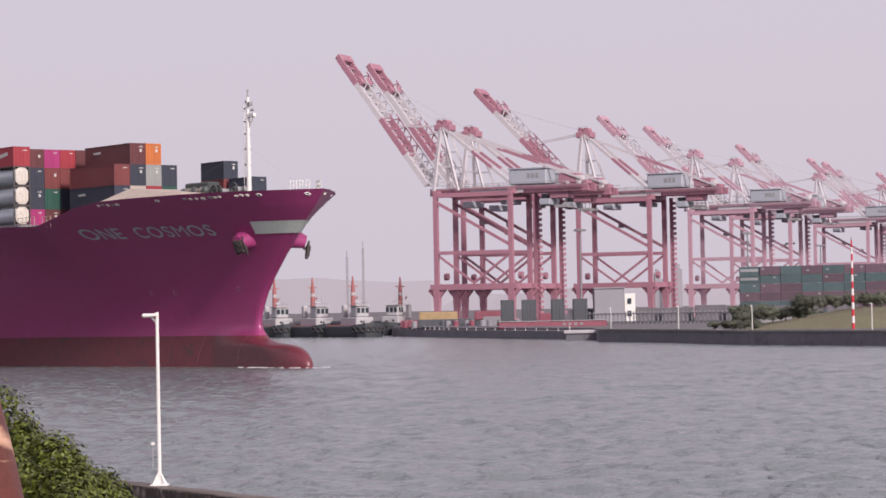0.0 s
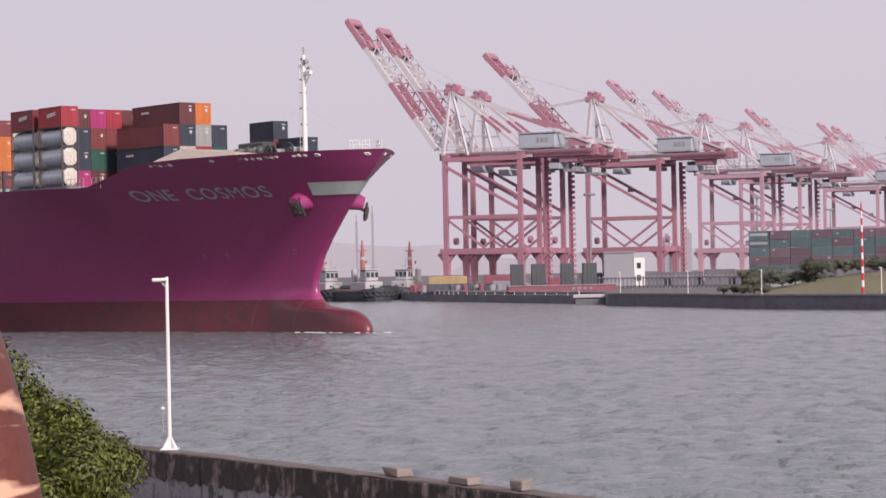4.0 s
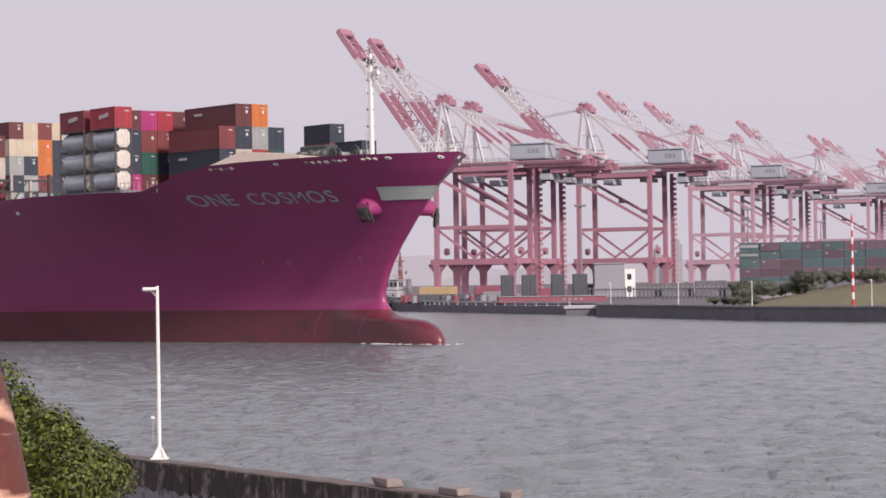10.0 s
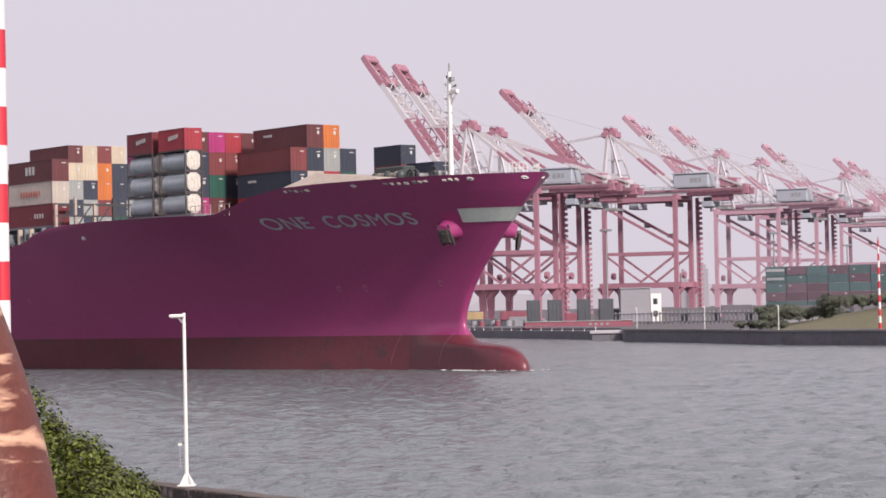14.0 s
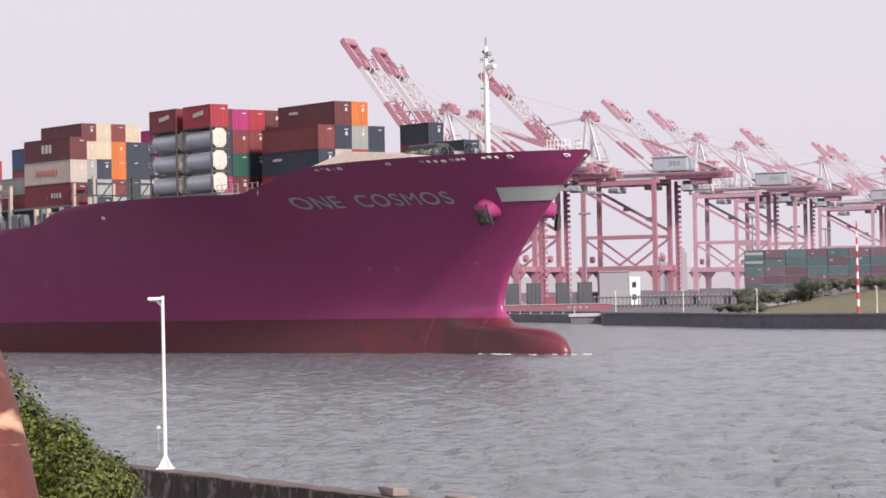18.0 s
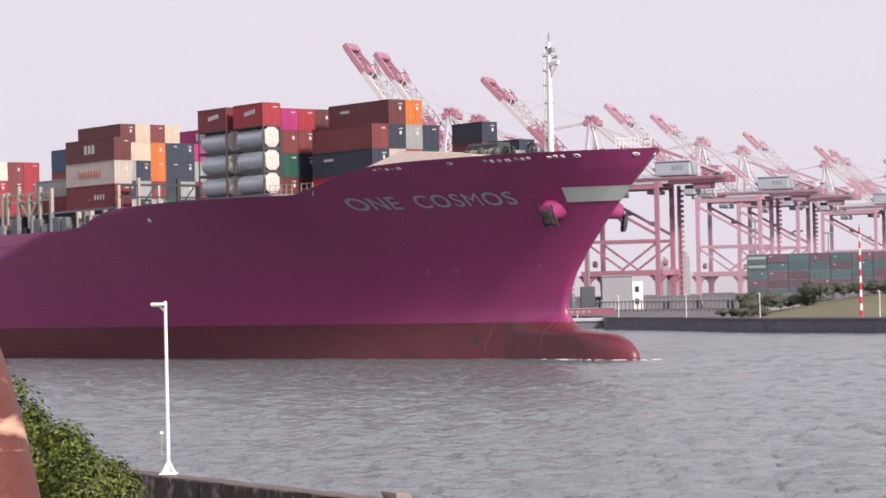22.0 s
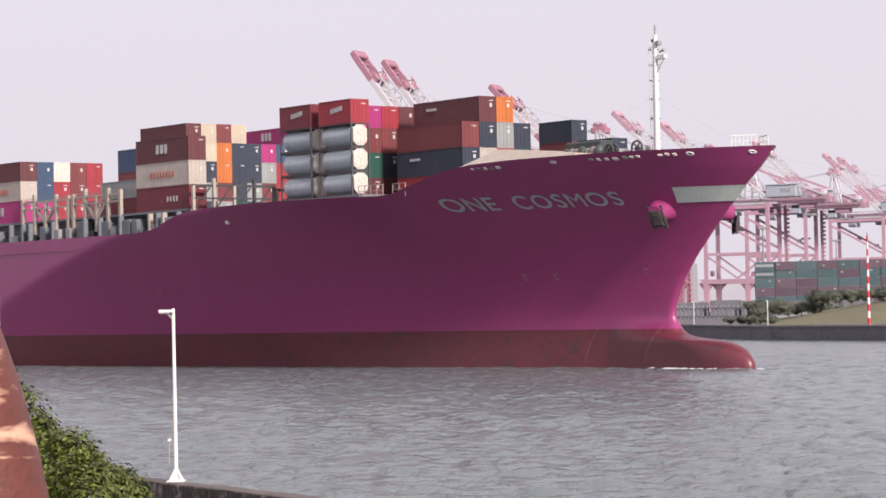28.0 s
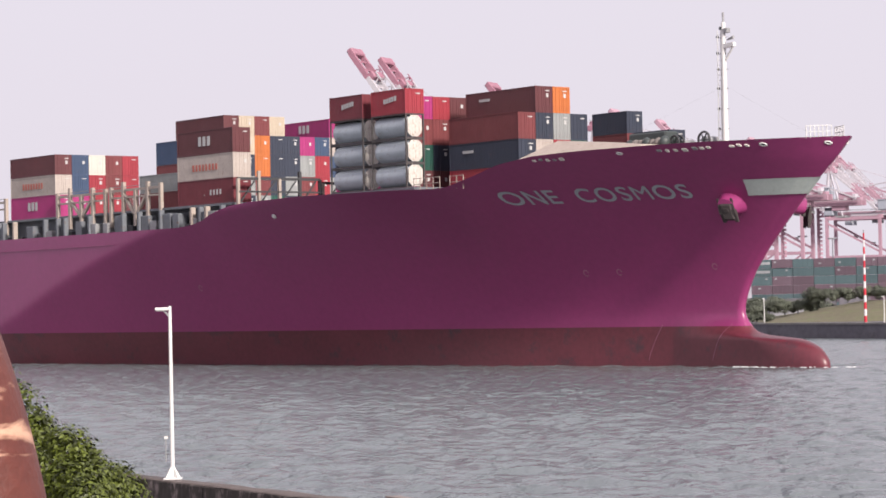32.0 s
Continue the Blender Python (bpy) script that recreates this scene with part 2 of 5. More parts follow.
def half_breadth(x, z):
    """The hull's half-breadth at its station x and the height z."""
    t = max(0.0, min(1.0, (x + 60) / 60))
    bw, bd = lerp(WATER_HALF, x - 14 * t), lerp(DECK_HALF, x)
    top = lerp(SHEER, x)
    keel = 1.0 - 3.0 * max(0.0, min(1.0, (-35 - x) / 30))
    k = max(0.0, min(1.0, (z - keel) / ((lerp(FLAT, x) if x < -60 else top) - keel)))
    fine = max(0.0, min(1.0, (x + 125) / 80))
    vee = max(0.0, min(1.0, (x + 24) / 24))
    b = bw + (bd - bw) * k ** (1.0 + 1.45 * fine + 0.35 * vee)
    # the bulbous nose under the stem
    s = max(0.0, min(1.0, (5.2 - z) / 2.6))
    s = s * s * (3 - 2 * s)
    q = 1 - min(1.0, max(0.0, -x) / 3.2)
    nose = 1 - min(1.0, max(0.0, -x) / 1.3)
    b = max(b, 0.6 * math.sqrt(1 - nose * nose))
    return b + s * max(0.0, 2.0 * math.sqrt(1 - q * q) - b)


def hull_y(xx, z):
    """The half-breadth at a true place xx along the ship and the height z."""
    a, b = xx - 5.0, 0.0
    for _ in range(40):
        c = (a + b) / 2
        if lean(c, z) < xx:
            a = c
        else:
            b = c
    return half_breadth(a, z)


def side(x, z, sign=-1, off=0.0):
    """The y of the plating at the place x and the height z; sign -1 is starboard."""
    return axis(x) + sign * (hull_y(x, z) + off)


LOW = [-3, -2, -1, -0.3, 0.2, 0.6, 1.0, 1.4, 1.8, 2.1, 2.35, 2.55, 2.7, 2.8, 2.88, 2.95, 3.02, 3.1, 3.2, 3.35, 3.5, 3.65, 3.8, 4.0]
NLOW = len(LOW) - 1


def hull_mesh():
    bm = bmesh.new()
    xs = [-300 + 17 * i for i in range(10)] + [-130 + 2.0 * i for i in range(55)] + [-20 + 0.5 * i for i in range(20)] + [-10 + 0.25 * i for i in range(29)] + [-2.5, -2.1, -1.7, -1.3, -1.0, -0.75, -0.5, -0.25, -0.12, -0.05, -0.015, 0.0]
    cols = []
    for x in xs:
        top = lerp(SHEER, x)
        zs = LOW + [4.0 + (top - 4.0) * j / 40 for j in range(1, 41)]
        cols.append([(lean(x, z), half_breadth(x, z), z) for z in zs])
    nz = len(cols[0])
    sides = []
    for sign in (-1, 1):
        vs = [[bm.verts.new((p[0], axis(p[0]) + sign * p[1], p[2])) for p in col] for col in cols]
        for a, b in zip(vs, vs[1:]):
            for j in range(nz - 1):
                bm.faces.new((a[j], b[j], b[j + 1], a[j + 1])).material_index = 1 if j < NLOW else 0
        sides.append(vs)
    for j in range(nz - 1):
        bm.faces.new((sides[0][-1][j], sides[1][-1][j], sides[1][-1][j + 1], sides[0][-1][j + 1])).material_index = 1 if j < NLOW else 0
        bm.faces.new((sides[0][0][j], sides[0][0][j + 1], sides[1][0][j + 1], sides[1][0][j])).material_index = 1 if j < NLOW else 0
    return bm


ship = thing("container_ship", pose(0, 0, 0), "magenta container ship with red boot topping, loaded and under way", "ship")
hull = part("hull", hull_mesh(), [M_HULL, M_BOOT], ship, "magenta hull with dull red underwater paint", smooth=True)


def deck_mesh(x0, x1, drop, step=2.0):
    bm = bmesh.new()
    rows, n = [], int((x1 - x0) / step)
    for i in range(n + 1):
        x = x0 + (x1 - x0) * i / n
        z = lerp(SHEER, x) - drop
        y = half_breadth(x, z) - 0.02
        c, m = lean(x, z), axis(lean(x, z))
        rows.append((bm.verts.new((c, m - y, z)), bm.verts.new((c, m + y, z))))
    for a, b in zip(rows, rows[1:]):
        bm.faces.new((a[0], b[0], b[1], a[1]))
    return bm


part("forecastle_deck", deck_mesh(-36, -0.4, 1.15), M_DECK, ship)
part("main_deck", deck_mesh(-299.9, -36, 0.25, 4.0), M_DECK, ship)

# the pale panel at the stem
M_PANEL = material("pale_grey_green_paint", (0.42, 0.46, 0.44), 0.5, vary=0.1, scale=0.3, fine=3, dirt=(0.30, 0.29, 0.26), dirt_amount=0.25)
M_LETTER = material("off_white_letter_paint", (0.31, 0.325, 0.36), 0.6, vary=0.1, scale=0.8, fine=4)


bm = bmesh.new()
wrap = []
for j in range(13):
    z = 16.55 + 1.5 * j / 12
    end = lerp(STEM, z) - 0.12
    a = -6.9 - 0.45 * (18.05 - z) / 1.5
    half = [(a + (end - a) * (i / 60) ** 0.6, z) for i in range(61)]
    row = [bm.verts.new((x, side(x, z, -1, 0.13), z)) for x, z in half]
    nose = lerp(STEM, z)
    row += [bm.verts.new((nose + 0.12, axis(nose) + q, z)) for q in (-half_breadth(0, z) - 0.13, 0, half_breadth(0, z) + 0.13)]
    row += [bm.verts.new((x, side(x, z, 1, 0.13), z)) for x, z in half[::-1]]
    wrap.append(row)
for a, b in zip(wrap, wrap[1:]):
    for i in range(len(a) - 1):
        bm.faces.new((a[i], a[i + 1], b[i + 1], b[i]))
part("bow_panel", bm, M_PANEL, ship, "pale grey painted panel round the stem")


def text_mesh(s):
    """The outline of a string in the built-in font, as vertices and faces, 1 m high."""
    cu = bpy.data.curves.new("text", "FONT")
    cu.body = s
    cu.offset = 0.0 if s == "M" else 0.012
    ob = bpy.data.objects.new("text", cu)
    scene.collection.objects.link(ob)
    bpy.context.view_layer.update()
    me = bpy.data.meshes.new_from_object(ob.evaluated_get(bpy.context.evaluated_depsgraph_get()))
    bm = bmesh.new()
    bm.from_mesh(me)
    bpy.data.objects.remove(ob)
    bpy.data.curves.remove(cu)
    bpy.data.meshes.remove(me)
    return bm


def hull_text(word, x0, x1, z0, h, sign):
    """Letters, each a part, that lie on the hull between x0 and x1."""
    total = 0.0
    meshes = []
    for ch in word:
        if ch == " ":
            total += 0.62
            continue
        bm = text_mesh(ch)
        bmesh.ops.triangulate(bm, faces=bm.faces)
        bmesh.ops.subdivide_edges(bm, edges=[e for e in bm.edges if e.calc_length() > 0.12], cuts=2)
        lo, hi = min(v.co.x for v in bm.verts), max(v.co.x for v in bm.verts)
        meshes.append((bm, lo, total))
        total += hi - lo + 0.14
    k = (x1 - x0) / total
    for bm, lo, at in meshes:
        for v in bm.verts:
            x = x0 + (v.co.x - lo + at) * k
            z = z0(x) + v.co.y / 0.73 * h
            v.co = Vector((x, side(x, z, sign, 0.09), z))
        part("letter", bm, M_LETTER, ship)


hull_text("ONE COSMOS", -32.7, -12.2, lambda x: 16.66 - 0.004 * (x + 32), 1.38, -1)

# rubbing strake along the upright side
bm = bmesh.new()
prev = None
for i in range(60):
    x = -172 + 72 * i / 59
    y = side(x, 14.75, -1)
    q = [bm.verts.new(p) for p in ((x, y + 0.05, 14.68), (x, y - 0.10, 14.70), (x, y - 0.10, 14.80), (x, y + 0.05, 14.82))]
    if prev:
        for j in range(4):
            bm.faces.new((prev[j], prev[(j + 1) % 4], q[(j + 1) % 4], q[j]))
    prev = q
part("rubbing_strake", bm, M_HULL, ship)

# marks low on the bow: two thruster signs, a bulb sign, a lamp fitting
M_MARK = material("faint_worn_mark_paint", (0.30, 0.13, 0.19), 0.6, vary=0.25, scale=2, fine=6)
for x, z, r in ((-29.5, 9.6, 0.36), (-25.4, 9.6, 0.36), (-14.0, 9.9, 0.34), (-86.9, 9.2, 0.36)):
    bm = bmesh.new()
    for i in range(14):
        t = [2 * math.pi * (i + d) / 16 for d in (0, 1)]
        q = []
        for tt, rr in ((t[0], r), (t[1], r), (t[1], r * 0.62), (t[0], r * 0.62)):
            px, pz = x + math.cos(tt) * rr, z + math.sin(tt) * rr
            q.append(bm.verts.new((px, side(px, pz, -1, 0.05), pz)))
        bm.faces.new(q)
    part("hull_mark", bm, M_MARK, ship)
for x0, x1, w in ((-14.3, -12.4, 0.07), (-23.3, -21.4, 0.07)):
    bm = bmesh.new()
    prev = None
    for i in range(9):
        z = 0.6 + 3.6 * i / 8
        x = x0 + (x1 - x0) * (i / 8) ** 1.4
        pair = [bm.verts.new((xx, side(xx, z, -1, 0.05), z)) for xx in (x, x + w)]
        if prev:
            bm.faces.new((prev[0], prev[1], pair[1], pair[0]))
        prev = pair
    part("draught_mark", bm, M_MARK, ship)

# fairleads and mooring pipes along the forecastle's plating
M_STEEL = material("weathered_grey_steel", (0.28, 0.28, 0.29), 0.55, 0.3, vary=0.2, scale=1, fine=8, dirt=(0.16, 0.09, 0.06), dirt_amount=0.3)
M_ROPE = material("pale_rope", (0.62, 0.58, 0.54), 0.9, vary=0.15, scale=3, fine=20)
M_DARK = material("dark_steel", (0.05, 0.05, 0.055), 0.6, 0.2, vary=0.2, scale=1, fine=6)
M_CREAM = material("cream_deck_paint", (0.36, 0.30, 0.262), 0.6, vary=0.16, scale=0.7, fine=4, dirt=(0.22, 0.15, 0.11), dirt_amount=0.35)


def on_hull(x, z, off=0.0, sign=-1):
    return Vector((x, side(x, z, sign, off), z))


def hull_frame(x, z, sign=-1):
    """A matrix on the hull: local x along the plating, z up it, y outward."""
    p = on_hull(x, z, 0, sign)
    a = (on_hull(x + 0.3, z, 0, sign) - on_hull(x - 0.3, z, 0, sign)).normalized()
    u = (on_hull(x, z + 0.3, 0, sign) - on_hull(x, z - 0.3, 0, sign)).normalized()
    o = a.cross(u).normalized()
    if o.y * sign < 0:
        o = -o
    m = Matrix.Identity(4)
    for i in range(3):
        m[i][0], m[i][1], m[i][2], m[i][3] = a[i], o[i], u[i], p[i]
    return m


def ring(r, tube, n=16, k=8, sx=1.0):
    bm = bmesh.new()
    vs = []
    for i in range(n):
        t = 2 * math.pi * i / n
        row = []
        for j in range(k):
            p = 2 * math.pi * j / k
            rr = r + tube * math.cos(p)
            row.append(bm.verts.new((math.cos(t) * rr * sx, tube * math.sin(p), math.sin(t) * rr)))
        vs.append(row)
    for i in range(n):
        for j in range(k):
            bm.faces.new((vs[i][j], vs[(i + 1) % n][j], vs[(i + 1) % n][(j + 1) % k], vs[i][(j + 1) % k]))
    return bm


for x, z, r in ((-2.95, 21.15, 0.20), (1.65, 21.12, 0.20), (-15.9, 20.95, 0.17)):
    for sign in (-1, 1):
        bm = ring(r, 0.08, sx=1.4)
        bm.transform(hull_frame(x, z, sign))
        lead = part("fairlead", bm, M_WHITE, ship, "white oval panama fairlead", smooth=True)
        bm = bmesh.new()
        bmesh.ops.create_circle(bm, cap_ends=True, segments=14, radius=r * 0.9)
        bm.transform(hull_frame(x, z, sign) @ Matrix.Translation((0, 0.03, 0)) @ pose(0, 0, 0, 90) @ Matrix.Diagonal((1.5, 1, 1, 1)))
        part("opening", bm, M_DARK, lead)
rng = random.Random(4)
for x0, x1, z in ((-25.5, -21.9, 20.75), (-12.3, -9.3, 21.0), (-9.0, -7.1, 21.05), (-5.8, -3.9, 21.12)):
    n = int((x1 - x0) / 0.62)
    for i in range(n):
        x = x0 + (x1 - x0) * (i + 0.5) / n
        bm = bmesh.new()
        add_box(bm, (-0.2, -0.02, -0.08 - rng.random() * 0.16), (rng.uniform(0.1, 0.36), 0.12, 0.19), 0, 0.03)
        bm.transform(hull_frame(x, z + rng.uniform(-0.06, 0.06)))
        part("roller", bm, M_ROPE if rng.random() < 0.7 else M_STEEL, ship)
for x, z in ((-67.0, 16.95),):
    bm = bmesh.new()
    bmesh.ops.create_uvsphere(bm, u_segments=12, v_segments=8, radius=0.3)
    bm.transform(hull_frame(x, z))
    part("lamp_fitting", bm, M_WHITE, ship, smooth=True)

# anchors in their bolsters, one on each bow
M_ANCHOR = material("grey_brown_anchor_steel", (0.038, 0.03, 0.031), 0.8, 0.1, vary=0.3, scale=1.5, fine=8, bump=0.3, dirt=(0.07, 0.045, 0.038), dirt_amount=0.3)
for sign in (-1, 1):
    m = hull_frame(-9.3 if sign < 0 else -7.4, 16.0, sign)
    bm = bmesh.new()
    bmesh.ops.create_cone(bm, cap_ends=True, segments=32, radius1=1.35, radius2=0.85, depth=1.7)
    bm.transform(m @ pose(0, 0.55, 0.15, -72))
    part("anchor_bolster", bm, M_HULL, ship, "magenta cone-shaped anchor bolster")
    base = m @ pose(0, 1.5 if sign < 0 else 2.2, -0.05 if sign < 0 else -0.4, -66) @ Matrix.Diagonal((0.92, 0.92, 0.92, 1))  # local z runs out of the bolster, x along the hull, y down it
    bm = bmesh.new()
    add_box(bm, (-0.72, -0.95, -0.28), (0.72, 0.95, 0.28), 0, 0.22)
    bm.transform(base)
    crown = part("anchor_crown", bm, M_ANCHOR, ship, "rusty grey anchor crown", smooth=False)
    for s in (-1, 1):
        for a, b, w, w2 in (((0.6 * s, 0.2, 0), (0.78 * s, -1.45, -0.05), 0.62, 0.16), ((0.6 * s, -0.2, 0), (0.7 * s, 1.15, -0.05), 0.6, 0.3)):
            bm = beam(a, b, w, 0.5, w2=w2)
            bm.transform(base)
            part("anchor_fluke", bm, M_ANCHOR, crown)
    bm = bmesh.new()
    add_beam(bm, (0, -0.3, -0.7), (0, -0.2, 0.36), 0.5, 0.42)
    bm.transform(base)
    part("anchor_shank", bm, M_ANCHOR, ship)

# breakwater: a cream plated slope behind the winches
bm = bmesh.new()
pts = [(-33.0, 15.5, 20.6), (-30.2, 10.2, 23.25), (-18.0, 10.0, 22.1), (-16.5, 11.0, 20.6)]
vs = [[bm.verts.new((x, s * y, z)) for x, y, z in pts] for s in (-1, 1)]
bm.faces.new((vs[0][1], vs[0][2], vs[1][2], vs[1][1]))
for a, b in ((0, 1), (1, 2), (2, 3)):
    if (a, b) != (1, 2):
        bm.faces.new((vs[0][a], vs[0][b], vs[1][b], vs[1][a]))
for s in (0, 1):
    bm.faces.new((vs[s][0], vs[s][1], vs[s][2], vs[s][3]))
part("breakwater", bm, M_CREAM, ship, "cream painted sloping breakwater plating")

# windlasses: drums between dark rims
M_CANVAS = material("dull_grey_canvas", (0.17, 0.15, 0.14), 0.9, vary=0.25, scale=2, fine=8)
M_WINCH = material("dark_green_winch_paint", (0.042, 0.052, 0.052), 0.5, vary=0.2, scale=1, fine=6)
for x, y, r, rims in ((-19.3, -3.0, 0.62, (-1.2, -0.5)), (-15.8, -3.0, 0.8, (-0.5,))):
    w = part("winch_base", box((x - 1.0, y - 1.6, 20.3), (x + 1.0, y + 1.6, 21.6), 0.06), M_WINCH, ship, "dark green mooring winch")
    for dy in rims:
        bm = ring(r, 0.12, 24, 8)
        bm.transform(Matrix.Translation((x, y + dy, 22.55)))
        part("winch_rim", bm, M_DARK, w, smooth=True)
        for k in range(3):
            d = Vector((math.cos(k * 1.047), 0, math.sin(k * 1.047))) * r
            c = Vector((x, y + dy, 22.55))
            part("winch_spoke", beam(c - d, c + d, 0.1), M_WINCH, w)
    part("winch_drum", beam((x, y - 0.5, 22.5), (x, y + 1.3, 22.5), r * 1.05, n=16), M_STEEL, w)
    for dy in (-0.2, 1.35):
        part("winch_bracket", box((x - 0.35, y + dy - 0.08, 21.4), (x + 0.35, y + dy + 0.08, 22.6)), M_WINCH, w)
part("winch_housing", box((-26.0, -4.4, 20.6), (-20.4, -2.6, 23.75), 0.15), M_WINCH, ship, "dark green winch housing")
rng = random.Random(9)
for i in range(7):
    x, y = -24.6 + i * 0.85, -5.4
    bm = bmesh.new()
    bmesh.ops.create_icosphere(bm, subdivisions=2, radius=0.5)
    for v in bm.verts:
        v.co *= 1 + 0.25 * noise.noise(v.co * 2 + Vector((i * 3, 0, 0)))
        v.co.z *= 1.2
    bm.transform(Matrix.Translation((x, y, 22.35 + rng.random() * 0.25)))
    part("covered_gear", bm, M_CANVAS if i % 3 else M_WINCH, ship, "canvas-covered deck gear", smooth=True)
for x in (-11.4, -10.2, -6.4, -5.0, -3.2):
    part("bollard", beam((x, -3 - hull_y(x, 21) * 0.7, 20.2), (x, -3 - hull_y(x, 21) * 0.7, 21.75), 0.3, n=10), M_DARK, ship)

# foremast with ladder, platform and horn
mx, my = -13.75, -2.5
mast = part("foremast", beam((mx, my, 20.3), (mx, my, 34.1), 0.66, n=14, w2=0.42), M_WHITE, ship, "white steel foremast", smooth=False)
for x0, z0, x1, z1, w in ((mx + 0.15, 30.2, mx + 1.3, 31.6, 0.16), (mx, 31.7, mx + 1.5, 31.8, 0.4)):
    part("mast_bracket", beam((x0, my, z0), (x1, my, z1), w), M_WHITE, mast)
part("horn", beam((mx + 0.5, my, 32.3), (mx + 1.4, my, 32.5), 0.14, n=12, w2=0.36), M_STEEL, mast)
part("radar_box", box((mx + 0.2, my - 0.25, 33.0), (mx + 0.75, my + 0.25, 33.5), 0.05), M_STEEL, mast)
part("mast_lantern", beam((mx, my, 34.1), (mx, my, 35.1), 0.2, n=10), M_STEEL, mast)
part("mast_lantern", beam((mx - 0.4, my, 33.4), (mx - 0.4, my, 33.7), 0.3, n=10), M_DARK, mast)
for s in (-0.22, 0.22):
    part("ladder_rail", beam((mx - 0.75, my + s, 21), (mx - 0.6, my + s, 33.4), 0.06), M_WHITE, mast)
for i in range(24):
    z = 21.4 + i * 0.5
    part("ladder_rung", beam((mx - 0.74, my - 0.22, z), (mx - 0.74, my + 0.22, z), 0.045), M_WHITE, mast)
for z in (23.5, 25.5, 27.5, 29.4, 31.0, 32.6):
    part("mast_step", beam((mx - 0.85, my, z), (mx + 0.6, my, z), 0.05), M_STEEL, mast)
    part("deck_light", box((mx - 0.95, my - 0.1, z), (mx - 0.75, my + 0.1, z + 0.2)), M_DARK, mast)

# thin stays fore and aft of the mast
for x1, z1 in ((-31.0, 23.0), (-1.0, 21.6)):
    part("stay", beam((mx, my, 27.8), (x1, my, z1), 0.009, n=5), M_STEEL, mast)

# guard rail round the bow's tip
for x0, x1 in ((-2.75, -1.1),):
    for sign in (-1, 1):
        pts = []
        for i in range(7):
            x = x0 + (x1 - x0) * i / 6
            pts.append(Vector((x + 3.2, axis(x + 3.2) + sign * (half_breadth(x, 21.3) * (1.0 if sign < 0 else 0.35) - 0.15), lerp(SHEER, x) - 0.1)))
        for p in pts:
            part("rail_post", beam(p, p + Vector((0, 0, 1.2)), 0.07), M_WHITE, ship)
        for h in (0.6, 1.15):
            for a, b in zip(pts, pts[1:]):
                part("rail", beam(a + Vector((0, 0, h)), b + Vector((0, 0, h)), 0.06), M_WHITE, ship)
# rails and stanchions on the side deck by the forecastle
for x0, x1, y in ((-41.6, -37.2, -20.3), (-36.4, -34.2, -19.6)):
    n = max(2, int((x1 - x0) / 0.9))
    z = lerp(SHEER, x0)
    for i in range(n + 1):
        x = x0 + (x1 - x0) * i / n
        part("rail_post", beam((x, y, z - 0.2), (x, y, z + 1.2), 0.07), M_CREAM, ship)
    for h in (0.55, 1.15):
        part("rail", beam((x0, y, z + h), (x1, y, z + h), 0.06), M_CREAM, ship)

# hatch coaming: posts and panels under the containers along the side deck
M_COAM = material("blue_grey_coaming_paint", (0.135, 0.145, 0.165), 0.6, vary=0.2, scale=0.6, fine=4, dirt=(0.14, 0.08, 0.06), dirt_amount=0.3)
part("coaming", box((-172, -19.0, 15.9), (-60, 19.0, 18.9)), M_COAM, ship, "blue-grey steel hatch coaming")
part("coaming", box((-58.4, -14.5, 17.9), (-41.5, 14.5, 18.9)), M_COAM, ship)
rng = random.Random(12)
x = -168.0
while x < -78:
    z = lerp(SHEER, x) - 0.3
    w = rng.uniform(1.1, 3.2)
    k = rng.random()
    if k < 0.5:
        part("coaming_panel", box((x, -20.9, z), (x + w, -19.6, rng.uniform(17.9, 18.6)), 0.08), M_COAM, ship)
    elif k < 0.7:
        part("vent_box", box((x, -21.0, z), (x + w * 0.6, -20.0, z + rng.uniform(1.0, 1.7)), 0.06), M_STEEL, ship)
    else:
        part("lashing_gear", box((x + 0.2, -20.6, z), (x + w * 0.5, -19.8, z + rng.uniform(0.6, 1.2)), 0.06), M_DARK, ship)
    x += w + rng.uniform(0.15, 0.9)
    if rng.random() < 0.55:
        part("coaming_post", box((x - 0.3, -21.2, z), (x + 0.12, -20.6, 18.65), 0.03), M_CREAM if rng.random() < 0.6 else M_COAM, ship)
part("hatch_edge", box((-170, -20.4, 18.66), (-76, -19.0, 18.93)), M_COAM, ship)
part("hatch_edge", box((-57, -20.4, 18.6), (-41.4, -14.4, 18.93)), M_COAM, ship)


# lashing bridges: cream posts, walkways and braces between the bays
def lashing_frame(x0, x1, y, z0, z1):
    fr = part("lashing_bridge", beam((x0, y, z1 - 0.5), (x1, y, z1 - 0.5), 0.28), M_CREAM, ship, "cream steel lashing bridge")
    part("walkway", beam((x0, y, z1 - 1.4), (x1, y, z1 - 1.4), 0.34, 0.2), M_CREAM, fr)
    part("handrail", beam((x0, y, z1 - 0.05), (x1, y, z1 - 0.05), 0.07), M_STEEL, fr)
    xm = (x0 + x1) / 2
    for x, top in ((x0, z1), (xm - 2.9, z1 + 0.5), (xm, z1 - 0.5), (xm + 2.9, z1 + 0.3), (x1, z1)):
        part("bridge_post", beam((x, y, z0), (x, y, top), 0.52, 0.4), M_CREAM, fr)
    for s in (-1, 1):
        part("brace", beam((xm + s * 2.9, y, z1 - 0.9), (xm + s * 0.4, y, z0 + 1.6), 0.34), M_CREAM, fr)


